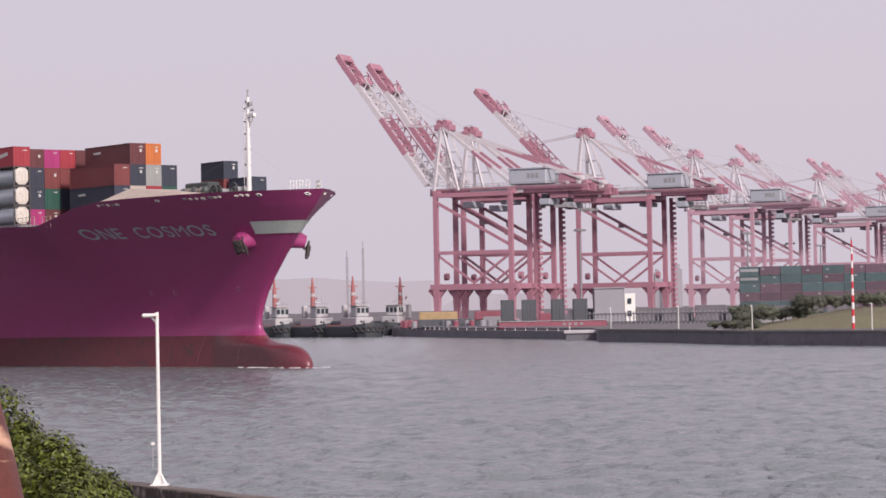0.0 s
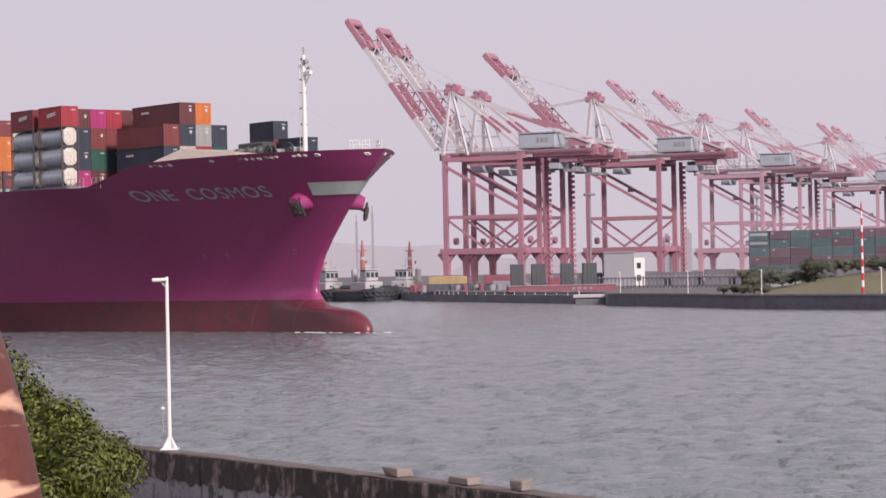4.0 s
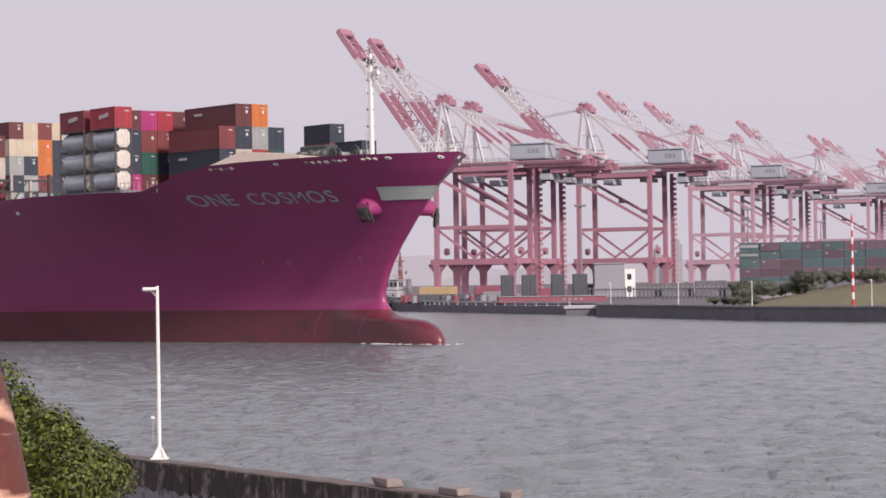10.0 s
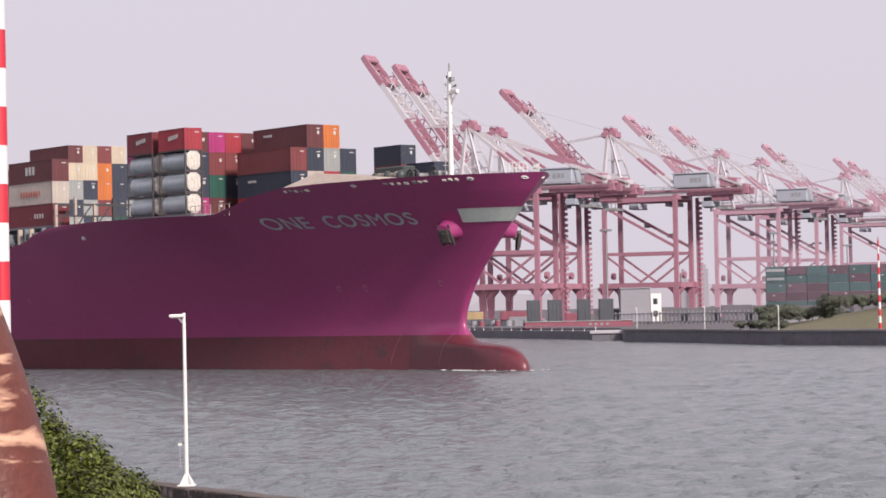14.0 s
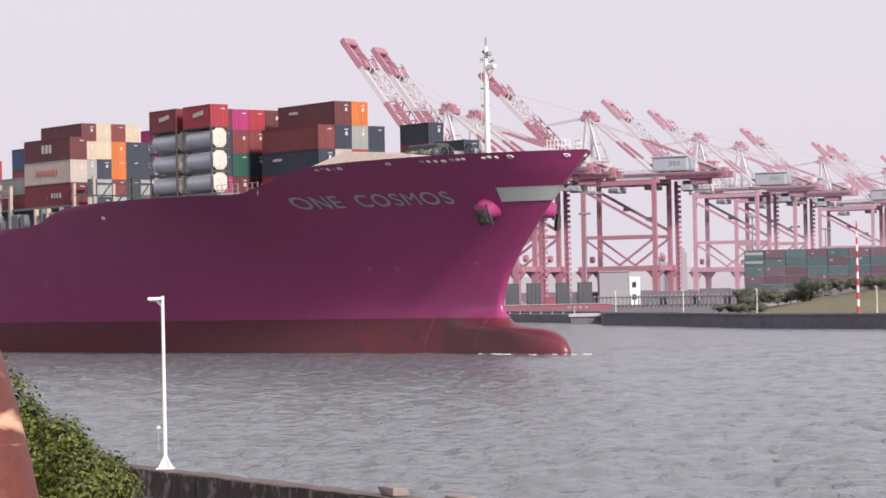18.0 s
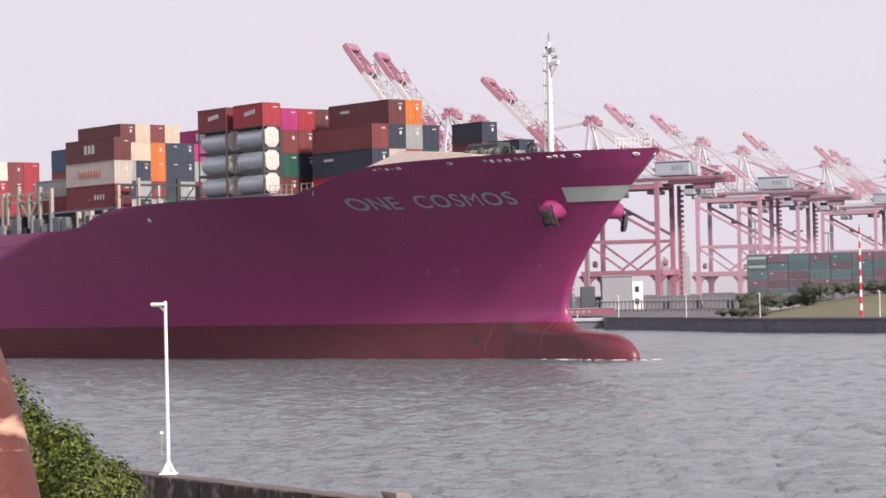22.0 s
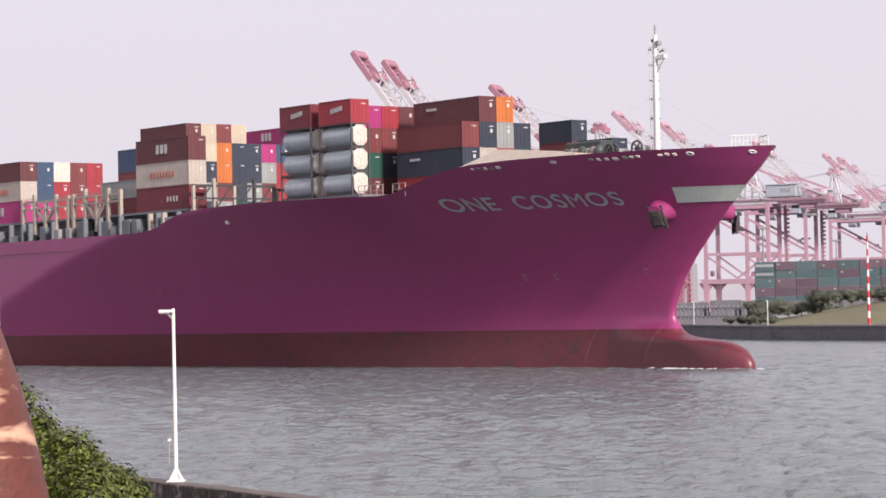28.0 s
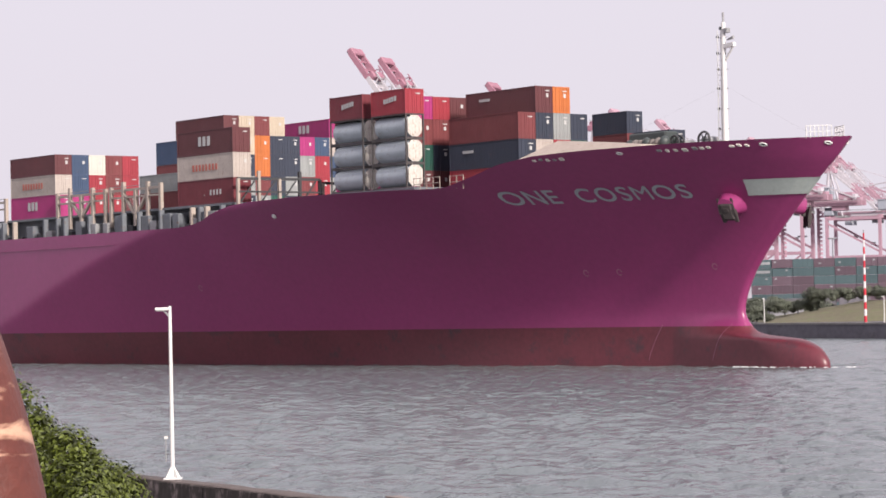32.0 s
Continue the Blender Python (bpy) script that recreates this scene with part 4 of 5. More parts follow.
# gantry cranes: local x points to the water, y along the rails, the origin lies between the waterside legs
def gantry_crane(m, up, apex, foot_z, L, drop, red, white):
    """up: the boom's angle; apex: height of the top frame; foot_z, L: the boom's hinge and length; drop: how far the girder hangs."""
    c = thing("gantry_crane", m, "red and white ship-to-shore gantry crane with raised boom", "crane", "cranes on the far quay")
    H, G, W = 35.0, 21.5, 6.2
    for x in (0.0, -G):
        for y in (-W, W):
            part("leg", beam((x, y, 10.0), (x, y, H), 1.2, 1.05), red, c)
            bm = bmesh.new()
            add_beam(bm, (x, y, 1.6), (x, y, 10.2), 1.3, 1.2, w2=1.9)
            part("lower_leg", bm, red, c)
            bg = part("bogie", box((x - 0.8, y - 2.6, 0.0), (x + 0.8, y + 2.6, 1.7), 0.2), red, c)
            for k in range(4):
                part("wheel", beam((x - 0.5, y - 1.95 + 1.3 * k, 0.45), (x + 0.5, y - 1.95 + 1.3 * k, 0.45), 0.9, n=10), M_DARK, bg)
    for y in (-W, W):
        part("sill_beam", beam((1.6, y, 10.2), (-G - 1.6, y, 10.2), 1.7, 1.5), red, c)
        part("tie_beam", beam((0, y, 19.2), (-G, y, 19.2), 0.9), red, c)
        part("top_beam", beam((0, y, H - 0.6), (-G, y, H - 0.6), 1.2), red, c)
        part("diagonal", beam((-0.4, y, H - 2.5), (-G + 0.4, y, 21.0), 0.75), red, c)
        part("diagonal", beam((-0.4, y, 18.6), (-G / 2, y, 11.2), 0.55), red, c)
        part("diagonal", beam((-G + 0.4, y, 18.6), (-G / 2, y, 11.2), 0.55), red, c)
    for x in (0.0, -G):
        part("portal_beam", beam((x, -W, H), (x, W, H), 1.5), red, c)
        part("portal_beam", beam((x, -W, 10.2), (x, W, 10.2), 1.4), red, c)
        part("cable_reel", beam((x - 0.5, 0, 13.0), (x + 0.5, 0, 13.0), 1.9, n=14), red, c)
    for x in (0.0, -G):
        for y in (-W, W):
            for s in (-1, 1):
                part("portal_gusset", beam((x, y, 7.2), (x + s * 2.2, y, 9.6), 0.9), red, c)
    # girder and what stands on it
    K = H - drop
    for y in (-2.6, 2.6):
        part("girder", beam((3.0, y, K + 1.7), (-42, y, K + 1.7), 1.0, 1.9), red, c)
        part("girder_panel", beam((-9.0, y * 1.3, K + 1.4), (-24.0, y * 1.3, K + 1.4), 0.5, 1.2), white, c)
        part("walkway", beam((2, y * 1.6, K + 2.4), (-42, y * 1.6, K + 2.4), 0.7, 0.12), M_STEEL, c)
        part("handrail", beam((2, y * 1.7, K + 3.4), (-42, y * 1.7, K + 3.4), 0.12), M_STEEL, c)
        for k in range(12):
            part("rail_post", beam((1 - 3.7 * k, y * 1.7, K + 2.4), (1 - 3.7 * k, y * 1.7, K + 3.4), 0.1), M_STEEL, c)
    for k in range(7):
        part("cross_beam", beam((-2 - 6.4 * k, -2.6, K + 1.2), (-2 - 6.4 * k, 2.6, K + 1.2), 0.5), red, c)
    hs = part("machinery_house", box((-30.5, -3.3, K + 2.9), (-20.0, 3.3, K + 6.9), 0.25), M_HOUSE, c, "pale grey machinery house")
    for k, dx in enumerate((-28.4, -27.2, -26.0)):
        part("house_marking", box((dx, 3.32, K + 4.5), (dx + 0.8, 3.38, K + 5.7)), M_STEEL, hs)
    for k in range(4):
        part("lifting_gear", box((-36.6 - 1.5 * k, -2.4 + 0.4 * (k % 3), K + 2.6), (-35.5 - 1.5 * k, 2.2 - 0.5 * (k % 2), K + 3.6 + 0.6 * (k % 3)), 0.1), red if k % 2 else white, c)
    for k in range(3):
        part("hanging_cage", box((-9.5 - 11.0 * k, -3.6, K - 2.6 + 0.5 * (k % 2)), (-6.6 - 11.0 * k, 3.6, K - 1.0), 0.1), M_FENCE if k % 2 else M_HOUSE, c)
    part("house_roof", box((-30.8, -3.6, K + 6.9), (-19.7, 3.6, K + 7.2)), M_HOUSE, hs)
    part("electric_room", box((-38.5, -2.2, K + 2.9), (-33.5, 2.2, K + 5.4), 0.1), red, c)
    tr = part("trolley", box((-36, -2.3, K - 0.9), (-31, 2.3, K + 0.7), 0.1), red, c)
    part("operator_cab", box((-30.5, -1.2, K - 2.8), (-28.2, 1.2, K + 0.2), 0.1), M_FAR_DARK, tr)
    part("spreader", box((-36.0, -3.0, K - 3.4), (-32.5, 3.0, K - 2.7)), M_STEEL, tr)
    for dx, dy in ((-35.5, -1.6), (-35.5, 1.6), (-33, -1.6), (-33, 1.6)):
        part("hoist_rope", beam((dx, dy, K - 2.7), (dx, dy, K + 0.7), 0.12), M_STEEL, tr)
    # apex frame with its stays
    top = Vector((0.0, 0, apex))
    for y in (-W * 0.75, W * 0.75):
        part("apex_leg", beam((1.2, y, H + 0.6), (0.2, y * 0.35, apex - 0.5), 0.85, 0.7), white, c)
        part("apex_leg", beam((-6.0, y, H + 0.6), (-0.4, y * 0.35, apex - 0.5), 0.6, 0.5), white, c)
        for k, (a, b) in enumerate(((0.0, 0.45), (0.45, 0.75), (0.75, 1.0))):
            p, q = Vector((-0.5, y * 0.35, apex - 0.5)), Vector((-20.0, y * 0.8, H + 2.6))
            part("backstay", beam(p.lerp(q, a), p.lerp(q, b), 0.75), white if k != 1 else red, c)
        p, q = Vector((-0.5, y * 0.35, apex - 1.0)), Vector((-40, y * 0.5, H + 2.6))
        for k, (a, b) in enumerate(((0.0, 0.4), (0.4, 0.7), (0.7, 1.0))):
            part("backstay", beam(p.lerp(q, a), p.lerp(q, b), 0.5), red if k == 1 else white, c)
        for k in range(3):
            z = H + 3 + 4.2 * k
            part("apex_tie", beam((1.0 - 0.25 * k, y * (0.9 - 0.18 * k), z), (-5.2 + 1.45 * k, y * (0.9 - 0.18 * k), z), 0.35), white, c)
    hd = part("apex_head", box((-2.6, -2.0, apex - 1.3), (2.0, 2.0, apex + 0.4), 0.15), red, c)
    for x in (-1.9, 1.6):
        part("sheave", beam((x * 0.5, -1.6, apex + 0.9), (x * 0.5, 1.6, apex + 0.9), 1.5, n=14), red, hd)
    part("apex_rail", beam((-1.5, 2.1, apex + 1.8), (1.3, 2.1, apex + 1.8), 0.12), M_STEEL, hd)
    # the raised boom: two chords with lacing, painted in bands
    r = radians(up)
    d, nrm = Vector((math.cos(r), 0, math.sin(r))), Vector((-math.sin(r), 0, math.cos(r)))
    foot = Vector((4.0, 0, foot_z))
    bands = ((0.0, 0.24, 1), (0.24, 0.52, 0), (0.52, 0.80, 1), (0.80, 1.0, 0))
    for a, b, pale in bands:
        mt = white if pale else red
        for y in (-2.9, 2.9):
            wid = 1.35 if b < 1 else 1.5
            part("boom_chord", beam(foot + d * L * a + Vector((0, y, 0)), foot + d * L * b + Vector((0, y, 0)), 1.0, wid), mt, c)
            part("boom_chord", beam(foot + d * L * a + nrm * 2.6 + Vector((0, y * 0.8, 0)), foot + d * L * min(b, 0.86) + nrm * 2.6 + Vector((0, y * 0.8, 0)), 0.3), mt, c)
        n = 4 if b - a > 0.22 else 3
        for k in range(n):
            t0, t1 = a + (b - a) * k / n, a + (b - a) * (k + 1) / n
            part("boom_cross", beam(foot + d * L * t0 + Vector((0, -2.9, 0)), foot + d * L * t0 + Vector((0, 2.9, 0)), 0.5), mt, c)
            if t1 < 0.87:
                for y in (-2.8, 2.8):
                    part("boom_lacing", beam(foot + d * L * t0 + Vector((0, y, 0)), foot + d * L * (t0 + t1) / 2 + nrm * 2.6 + Vector((0, y * 0.8, 0)), 0.26), mt, c)
                    part("boom_lacing", beam(foot + d * L * (t0 + t1) / 2 + nrm * 2.6 + Vector((0, y * 0.8, 0)), foot + d * L * t1 + Vector((0, y, 0)), 0.26), mt, c)
    tip = part("boom_tip", box((-1.2, -3.3, -0.7), (1.2, 3.3, 1.1), 0.3), red, c)
    tip.matrix_basis = Matrix.Translation(foot + d * L) @ pose(0, 0, 0, 0, -up, 0)
    notch = part("stay_lug", box((-0.9, -3.2, 0.4), (1.3, 3.2, 2.2), 0.3), red, c)
    notch.matrix_basis = Matrix.Translation(foot + d * L * 0.79) @ pose(0, 0, 0, 0, -up, 0)
    for y in (-1.2, 1.2):
        part("boom_rope", beam(Vector((1, y, apex + 0.9)), foot + d * L * 0.79 + nrm * 1.8 + Vector((0, y, 0)), 0.1), white, c)
        part("fore_stay", beam(Vector((0.5, y * 1.4, apex)), foot + d * L * 0.42 + nrm * 2.6 + Vector((0, y * 1.4, 0)), 0.3), white, c)
    # stair tower on a landside leg: a shaft with a rounded landing at each turn
    part("stair_shaft", beam((-G - 1.9, -W - 0.9, 1.5), (-G - 1.9, -W - 0.9, H), 0.9), red, c)
    for k in range(22):
        z0 = 2.6 + 1.45 * k
        part("stair_landing", beam((-G - 2.6, -W - 0.9, z0), (-G - 2.6, -W - 0.9, z0 + 0.8), 1.35, n=12), red, c)
    # floodlights
    for x, z in ((-8, 27.5), (-15, 24.5)):
        part("floodlight", box((x - 0.8, -W - 1.6, z - 0.6), (x + 0.8, -W - 0.5, z + 0.5)), M_STEEL, c)
    return c


TURN = 155.0
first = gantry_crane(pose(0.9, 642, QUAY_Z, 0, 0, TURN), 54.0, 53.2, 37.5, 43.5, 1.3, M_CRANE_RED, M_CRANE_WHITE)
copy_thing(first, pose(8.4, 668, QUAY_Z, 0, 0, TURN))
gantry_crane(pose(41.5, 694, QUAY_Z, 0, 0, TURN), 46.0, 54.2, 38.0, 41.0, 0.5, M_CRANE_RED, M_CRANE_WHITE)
# from here on the cranes' paints hold a stronger painted haze
fourth = gantry_crane(pose(84.5, 803, QUAY_Z, 0, 0, TURN), 46.0, 54.2, 38.0, 41.0, 0.5, M_HAZE_RED, M_HAZE_WHITE)
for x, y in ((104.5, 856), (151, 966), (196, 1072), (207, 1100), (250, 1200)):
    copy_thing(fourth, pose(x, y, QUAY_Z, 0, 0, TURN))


# tug boats at the pier
def tug(m, tall=1.0):
    t = thing("tug_boat", m, "tug boat with black fendered hull, white wheelhouse and red mast", "boat", "tugs at the pier")
    bm = bmesh.new()
    outline = [(5.5, 0.0), (5.0, 2.2), (3.2, 3.9), (0, 4.6), (-14, 4.6), (-16, 3.8)]
    rows = []
    for z, k in ((-1, 0.82), (0.8, 0.95), (2.6, 1.0)):
        pts = [(x, y * k) for x, y in outline] + [(x, -y * k) for x, y in outline[::-1][:-1]]
        rows.append([bm.verts.new((x * (0.95 if z < 0 else 1), y, z + (max(0, x) * 0.18 if z > 2 else 0))) for x, y in pts])
    for a, b in zip(rows, rows[1:]):
        for i in range(len(a)):
            j = (i + 1) % len(a)
            bm.faces.new((a[i], a[j], b[j], b[i]))
    bm.faces.new(rows[-1])
    part("hull", bm, M_TUG_HULL, t)
    for i in range(9):
        a = -1.25 + 2.5 * i / 8
        p = Vector((5.35 * math.cos(a) ** 0.8 + 0.1, 4.5 * math.sin(a), 1.9))
        bm = ring(0.62, 0.27, 12, 6)
        bm.transform(Matrix.Translation(p) @ pose(0, 0, 0, 0, 0, math.degrees(a) + 90))
        part("tyre_fender", bm, M_RUBBER, t, smooth=True)
    part("bulwark", box((-13.5, -4.2, 2.5), (1.5, 4.2, 3.1), 0.1), M_TUG_RED, t)
    dk = part("deckhouse", box((-9, -2.5, 2.6), (0.2, 2.5, 5.0), 0.2), M_TUG_WHITE, t)
    wh = part("wheelhouse", box((-4.6, -1.8, 5.0), (-0.8, 1.8, 7.9), 0.35), M_TUG_WHITE, t)
    for y in (-1.2, 0.0, 1.2):
        part("window", box((-0.82, y - 0.42, 6.1), (-0.72, y + 0.42, 7.4)), M_GLASS, wh)
    for x in (-3.6, -2.2):
        part("window", box((x - 0.45, 1.78, 6.1), (x + 0.45, 1.86, 7.4)), M_GLASS, wh)
    for y in (-1.0, 1.0):
        part("porthole", beam((0.18, y, 3.9), (0.26, y, 3.9), 0.6, n=10), M_GLASS, dk)
    part("wheelhouse_roof", box((-4.9, -2.1, 7.9), (-0.5, 2.1, 8.1)), M_TUG_WHITE, wh)
    for y in (-1.6, 1.6):
        part("roof_rail", beam((-4.6, y, 8.8), (-0.8, y, 8.8), 0.1), M_TUG_WHITE, wh)
    part("mast", beam((-6.4, 0, 5.0), (-6.4, 0, 12.6 * tall), 1.5, n=10, w2=1.0), M_TUG_RED, t, "red tapered mast")
    part("mast_head", beam((-6.4, 0, 12.6 * tall), (-6.4, 0, 15.6 * tall), 0.9, n=8, w2=0.35), M_TUG_RED, t)
    part("mast_arm", beam((-6.4, -1.3, 13.0), (-6.4, 1.3, 13.0), 0.25), M_TUG_RED, t)
    part("mast_band", beam((-6.4, 0, 10.6), (-6.4, 0, 11.4), 1.3, n=10), M_TUG_WHITE, t)
    part("radar", beam((-3.5, -0.9, 9.0), (-3.5, 0.9, 9.0), 0.3), M_TUG_WHITE, t)
    part("aerial", beam((-2.6, 0.6, 8.1), (-2.6, 0.6, 11.0), 0.14, n=6), M_STEEL, t)
    part("fire_monitor", beam((-7.6, 1.0, 9.6), (-6.9, 1.6, 10.3), 0.35, n=8), M_TUG_RED, t)
    for y in (-1.7, 1.7):
        part("funnel", box((-8.6, y - 0.6, 5.0), (-7.2, y + 0.6, 8.2), 0.2), M_TUG_WHITE, t)
    part("towing_winch", beam((2.0, -1.2, 3.5), (2.0, 1.2, 3.5), 1.4, n=12), M_STEEL, t)
    part("towing_bitts", beam((3.4, -0.8, 3.0), (3.4, 0.8, 3.9), 0.4, n=8), M_RUBBER, t)
    return t


boat = tug(pose(-20.3, 612, 0, 0, 0, -62), 1.0)
copy_thing(boat, pose(-31.3, 628, 0, 0, 0, -60))
copy_thing(boat, pose(-42.6, 640, 0, 0, 0, -64))
copy_thing(boat, pose(-14.5, 646, 0, 0, 0, -115))

# boxes, barge and sheds behind the pier
for i, (px, w) in enumerate(((14.5, 3.1), (19.4, 3.3), (26.0, 3.1), (31.1, 3.3))):
    b = thing("steel_bin", pose(px, 552, QUAY_Z), "dark grey tall steel bin on the quay", "bin", "bins on the quay")
    part("body", box((-w / 2, -1.3, 0), (w / 2, 1.3, 6.3), 0.08), M_FAR_DARK, b)
    for k in range(4):
        part("rib", box((-w / 2 + 0.3 + k * (w - 0.75) / 3, -1.42, 0.1), (-w / 2 + 0.45 + k * (w - 0.75) / 3, -1.3, 6.2)), M_FAR_DARK, b)
bg = thing("barge", pose(24, 545, QUAY_Z - 0.2, 0, 0, 3), "long low red barge with white markings", "barge")
part("hull", box((-12.0, -2.5, 0), (12.5, 2.5, 1.5), 0.2), M_FAR_RED, bg)
for k in range(4):
    part("marking", box((2.5 + k * 1.3, -2.56, 0.55), (3.15 + k * 1.3, -2.5, 1.1)), M_FENCE, bg)
part("deck_edge", box((-12.1, -2.6, 1.5), (12.6, 2.6, 1.65)), M_STEEL, bg)
sh = thing("quay_shed", pose(43.5, 636, QUAY_Z), "pale grey quay shed with a white stair tower", "shed")
part("wall", box((-4.0, -4, 0), (3.8, 4, 9.0)), M_SHED, sh)
part("roof", box((-4.3, -4.3, 9.0), (4.1, 4.3, 9.3)), M_SHED, sh)
part("stair_tower", box((3.8, -4.2, 0), (6.6, 0, 7.6), 0.05), M_WHITE, sh, "white stair tower")
for z in (1.6, 4.8):
    part("window", box((4.5, -4.26, z), (5.6, -4.2, z + 1.5)), M_GLASS, sh)
# coloured plant behind the pier
for x, y, w, h, z, mt, lb in ((-1.5, 596, 9.5, 2.0, 1.8, M_YELLOW, "dull yellow"), (11.5, 604, 8.0, 2.2, 1.6, M_FAR_RED, "muted red"), (0, 590, 13.0, 2.0, 0.0, M_FAR_DARK, "dark grey"),
                              (13, 598, 7, 2.4, 0.0, M_FENCE, "grey"), (-8.0, 606, 6, 1.8, 0.0, M_FAR_RED, "muted red"), (25.5, 600, 4.0, 3.0, 0.0, M_FAR_RED, "muted red")):
    k = thing("flat_rack", pose(x, y, QUAY_Z), f"{lb} steel crate stack on the quay", "crate", "crates on the quay")
    if z:
        part("support", box((-w / 2 + 0.3, -1.2, 0), (w / 2 - 0.3, 1.2, z)), M_FAR_DARK, k)
    part("crate", box((-w / 2, -1.5, z), (w / 2, 1.5, z + h), 0.12), mt, k)
    for q in range(int(w / 1.6)):
        part("stake", box((-w / 2 + 0.5 + q * 1.6, -1.62, z), (-w / 2 + 0.7 + q * 1.6, -1.5, z + h)), mt, k)
# small deck boats and drums between the tugs and the pier
rng = random.Random(31)
for i in range(14):
    x = -9 + i * 2.0 + rng.uniform(-0.5, 0.5)
    k = thing("oil_drum", pose(x, 585 + rng.uniform(-6, 10) - x * 1.1, QUAY_Z), "muted steel drum on the quay", "drum", "drums on the quay")
    part("body", beam((0, 0, 0), (0, 0, 1.6), 1.2 + 0.5 * rng.random(), n=12), rng.choice((M_FAR_RED, M_SHED, M_FENCE, M_FAR_DARK)), k)
    part("lid", beam((0, 0, 1.6), (0, 0, 1.68), 1.0, n=12), M_STEEL, k)

# low wall added in place of dark clutter behind the fence, and the pale rail along the pier's edge
M_CLUTTER_WALL = material("grey_clutter_wall_concrete", (0.115, 0.108, 0.125), 0.9, vary=0.25, scale=0.15, fine=1.0, dirt=(0.08, 0.075, 0.085), dirt_amount=0.4)
yard_wall = thing("yard_wall", pose(0, 0, QUAY_Z), "long low grey wall standing in for dark yard clutter behind a fence", "wall", kind="structure")
for k in range(9):
    part("panel", box((33 + 8.1 * k, 640 - 3 * k, 0), (41 + 8.1 * k, 640.6 - 3 * k, 3.7 + 0.5 * (k % 3 == 1)), 0.05), M_CLUTTER_WALL, yard_wall)
rail = thing("pier_rail", pose(0, 0, 1.75), "pale painted rail along the pier edge", "rail")
PIER_EDGE = [(25.6, 493.5), (1.0, 567.5), (-12.6, 613)]
for (ax, ay), (bx, by) in zip(PIER_EDGE, PIER_EDGE[1:]):
    part("bar", beam((ax, ay, 0.85), (bx, by, 0.85), 0.22), M_CRANE_WHITE, rail)
    for k in range(12):
        q = Vector((ax, ay, 0)).lerp(Vector((bx, by, 0)), k / 12)
        part("post", beam(q, q + Vector((0, 0, 0.85)), 0.2), M_CRANE_WHITE, rail)

# fence
fence = thing("fence", pose(0, 0, QUAY_Z), "grey metal palisade fence along the quay", "fence")
for i in range(44):
    x = 34 + i * 0.9
    part("pale", box((x, 598 - (x - 34) * 1.2, 0), (x + 0.36, 598.2 - (x - 34) * 1.2, 3.0)), M_FENCE, fence)
for z in (0.5, 2.5):
    part("rail", beam((34, 598.2, z), (73, 598.2 - 39 * 1.2, z), 0.25), M_FENCE, fence)


# white lamp posts on the far quay, like the near one
def lamp_post(m, label):
    t = thing("street_lamp", m, label, "street lamp", "lamp posts along the water")
    part("post", beam((0, 0, 0.05), (0, 0, 4.25), 0.10, n=14, w2=0.08), M_WHITE, t)
    part("base_plate", box((-0.22, -0.2, 0), (0.22, 0.2, 0.04), 0.012), M_WHITE, t)
    for k in range(4):
        a = k * math.pi / 2 + math.pi / 4
        bm = bmesh.new()
        e = Vector((math.cos(a), math.sin(a), 0))
        q = [Vector((0, 0, 0.04)) + e * 0.05, Vector((0, 0, 0.04)) + e * 0.23, Vector((0, 0, 0.32)) + e * 0.05]
        s = Vector((-math.sin(a), math.cos(a), 0)) * 0.012
        f = [bm.verts.new(p + s) for p in q]
        g = [bm.verts.new(p - s) for p in q]
        bm.faces.new(f)
        bm.faces.new(g[::-1])
        for i in range(3):
            j = (i + 1) % 3
            bm.faces.new((f[i], f[j], g[j], g[i]))
        part("gusset", bm, M_WHITE, t)
    hd = part("lamp_head", box((-0.36, -0.09, 4.14), (0.02, 0.09, 4.22), 0.02), M_WHITE, t)
    part("lens", box((-0.33, -0.07, 4.125), (-0.12, 0.07, 4.14)), M_STEEL, hd)
    part("bracket", beam((-0.02, 0, 4.0), (-0.14, 0, 4.14), 0.05), M_STEEL, t)
    part("cable_box", box((-0.19, -0.06, 1.0), (-0.11, 0.06, 1.06)), M_WHITE, t)
    part("conduit", beam((-0.16, 0, 0.45), (-0.16, 0, 1.0), 0.03, n=6), M_STEEL, t)
    return t


near_lamp = lamp_post(pose(-7.05, 59.15, 2.78), "white steel lamp post on the stained sea wall")
for x, y in ((49.9, 391), (41.5, 427.5), (31.5, 456.5), (64.9, 366.0)):
    lamp = copy_thing(near_lamp, pose(x, y, QUAY_Z))
    lamp["label"] = "white steel lamp post on the far quay edge"
    for ch in lamp.children:
        ch.scale = (1.5, 1.5, 1.0) if ch.name.startswith(("post", "base")) else ch.scale


# red and white banded poles
M_BAND_RED = material("red_band_paint", (0.48, 0.022, 0.042), 0.45, vary=0.08, scale=0.8, fine=6)
M_BAND_WHITE = material("white_band_paint", (0.62, 0.61, 0.62), 0.45, vary=0.06, scale=0.8, fine=6)


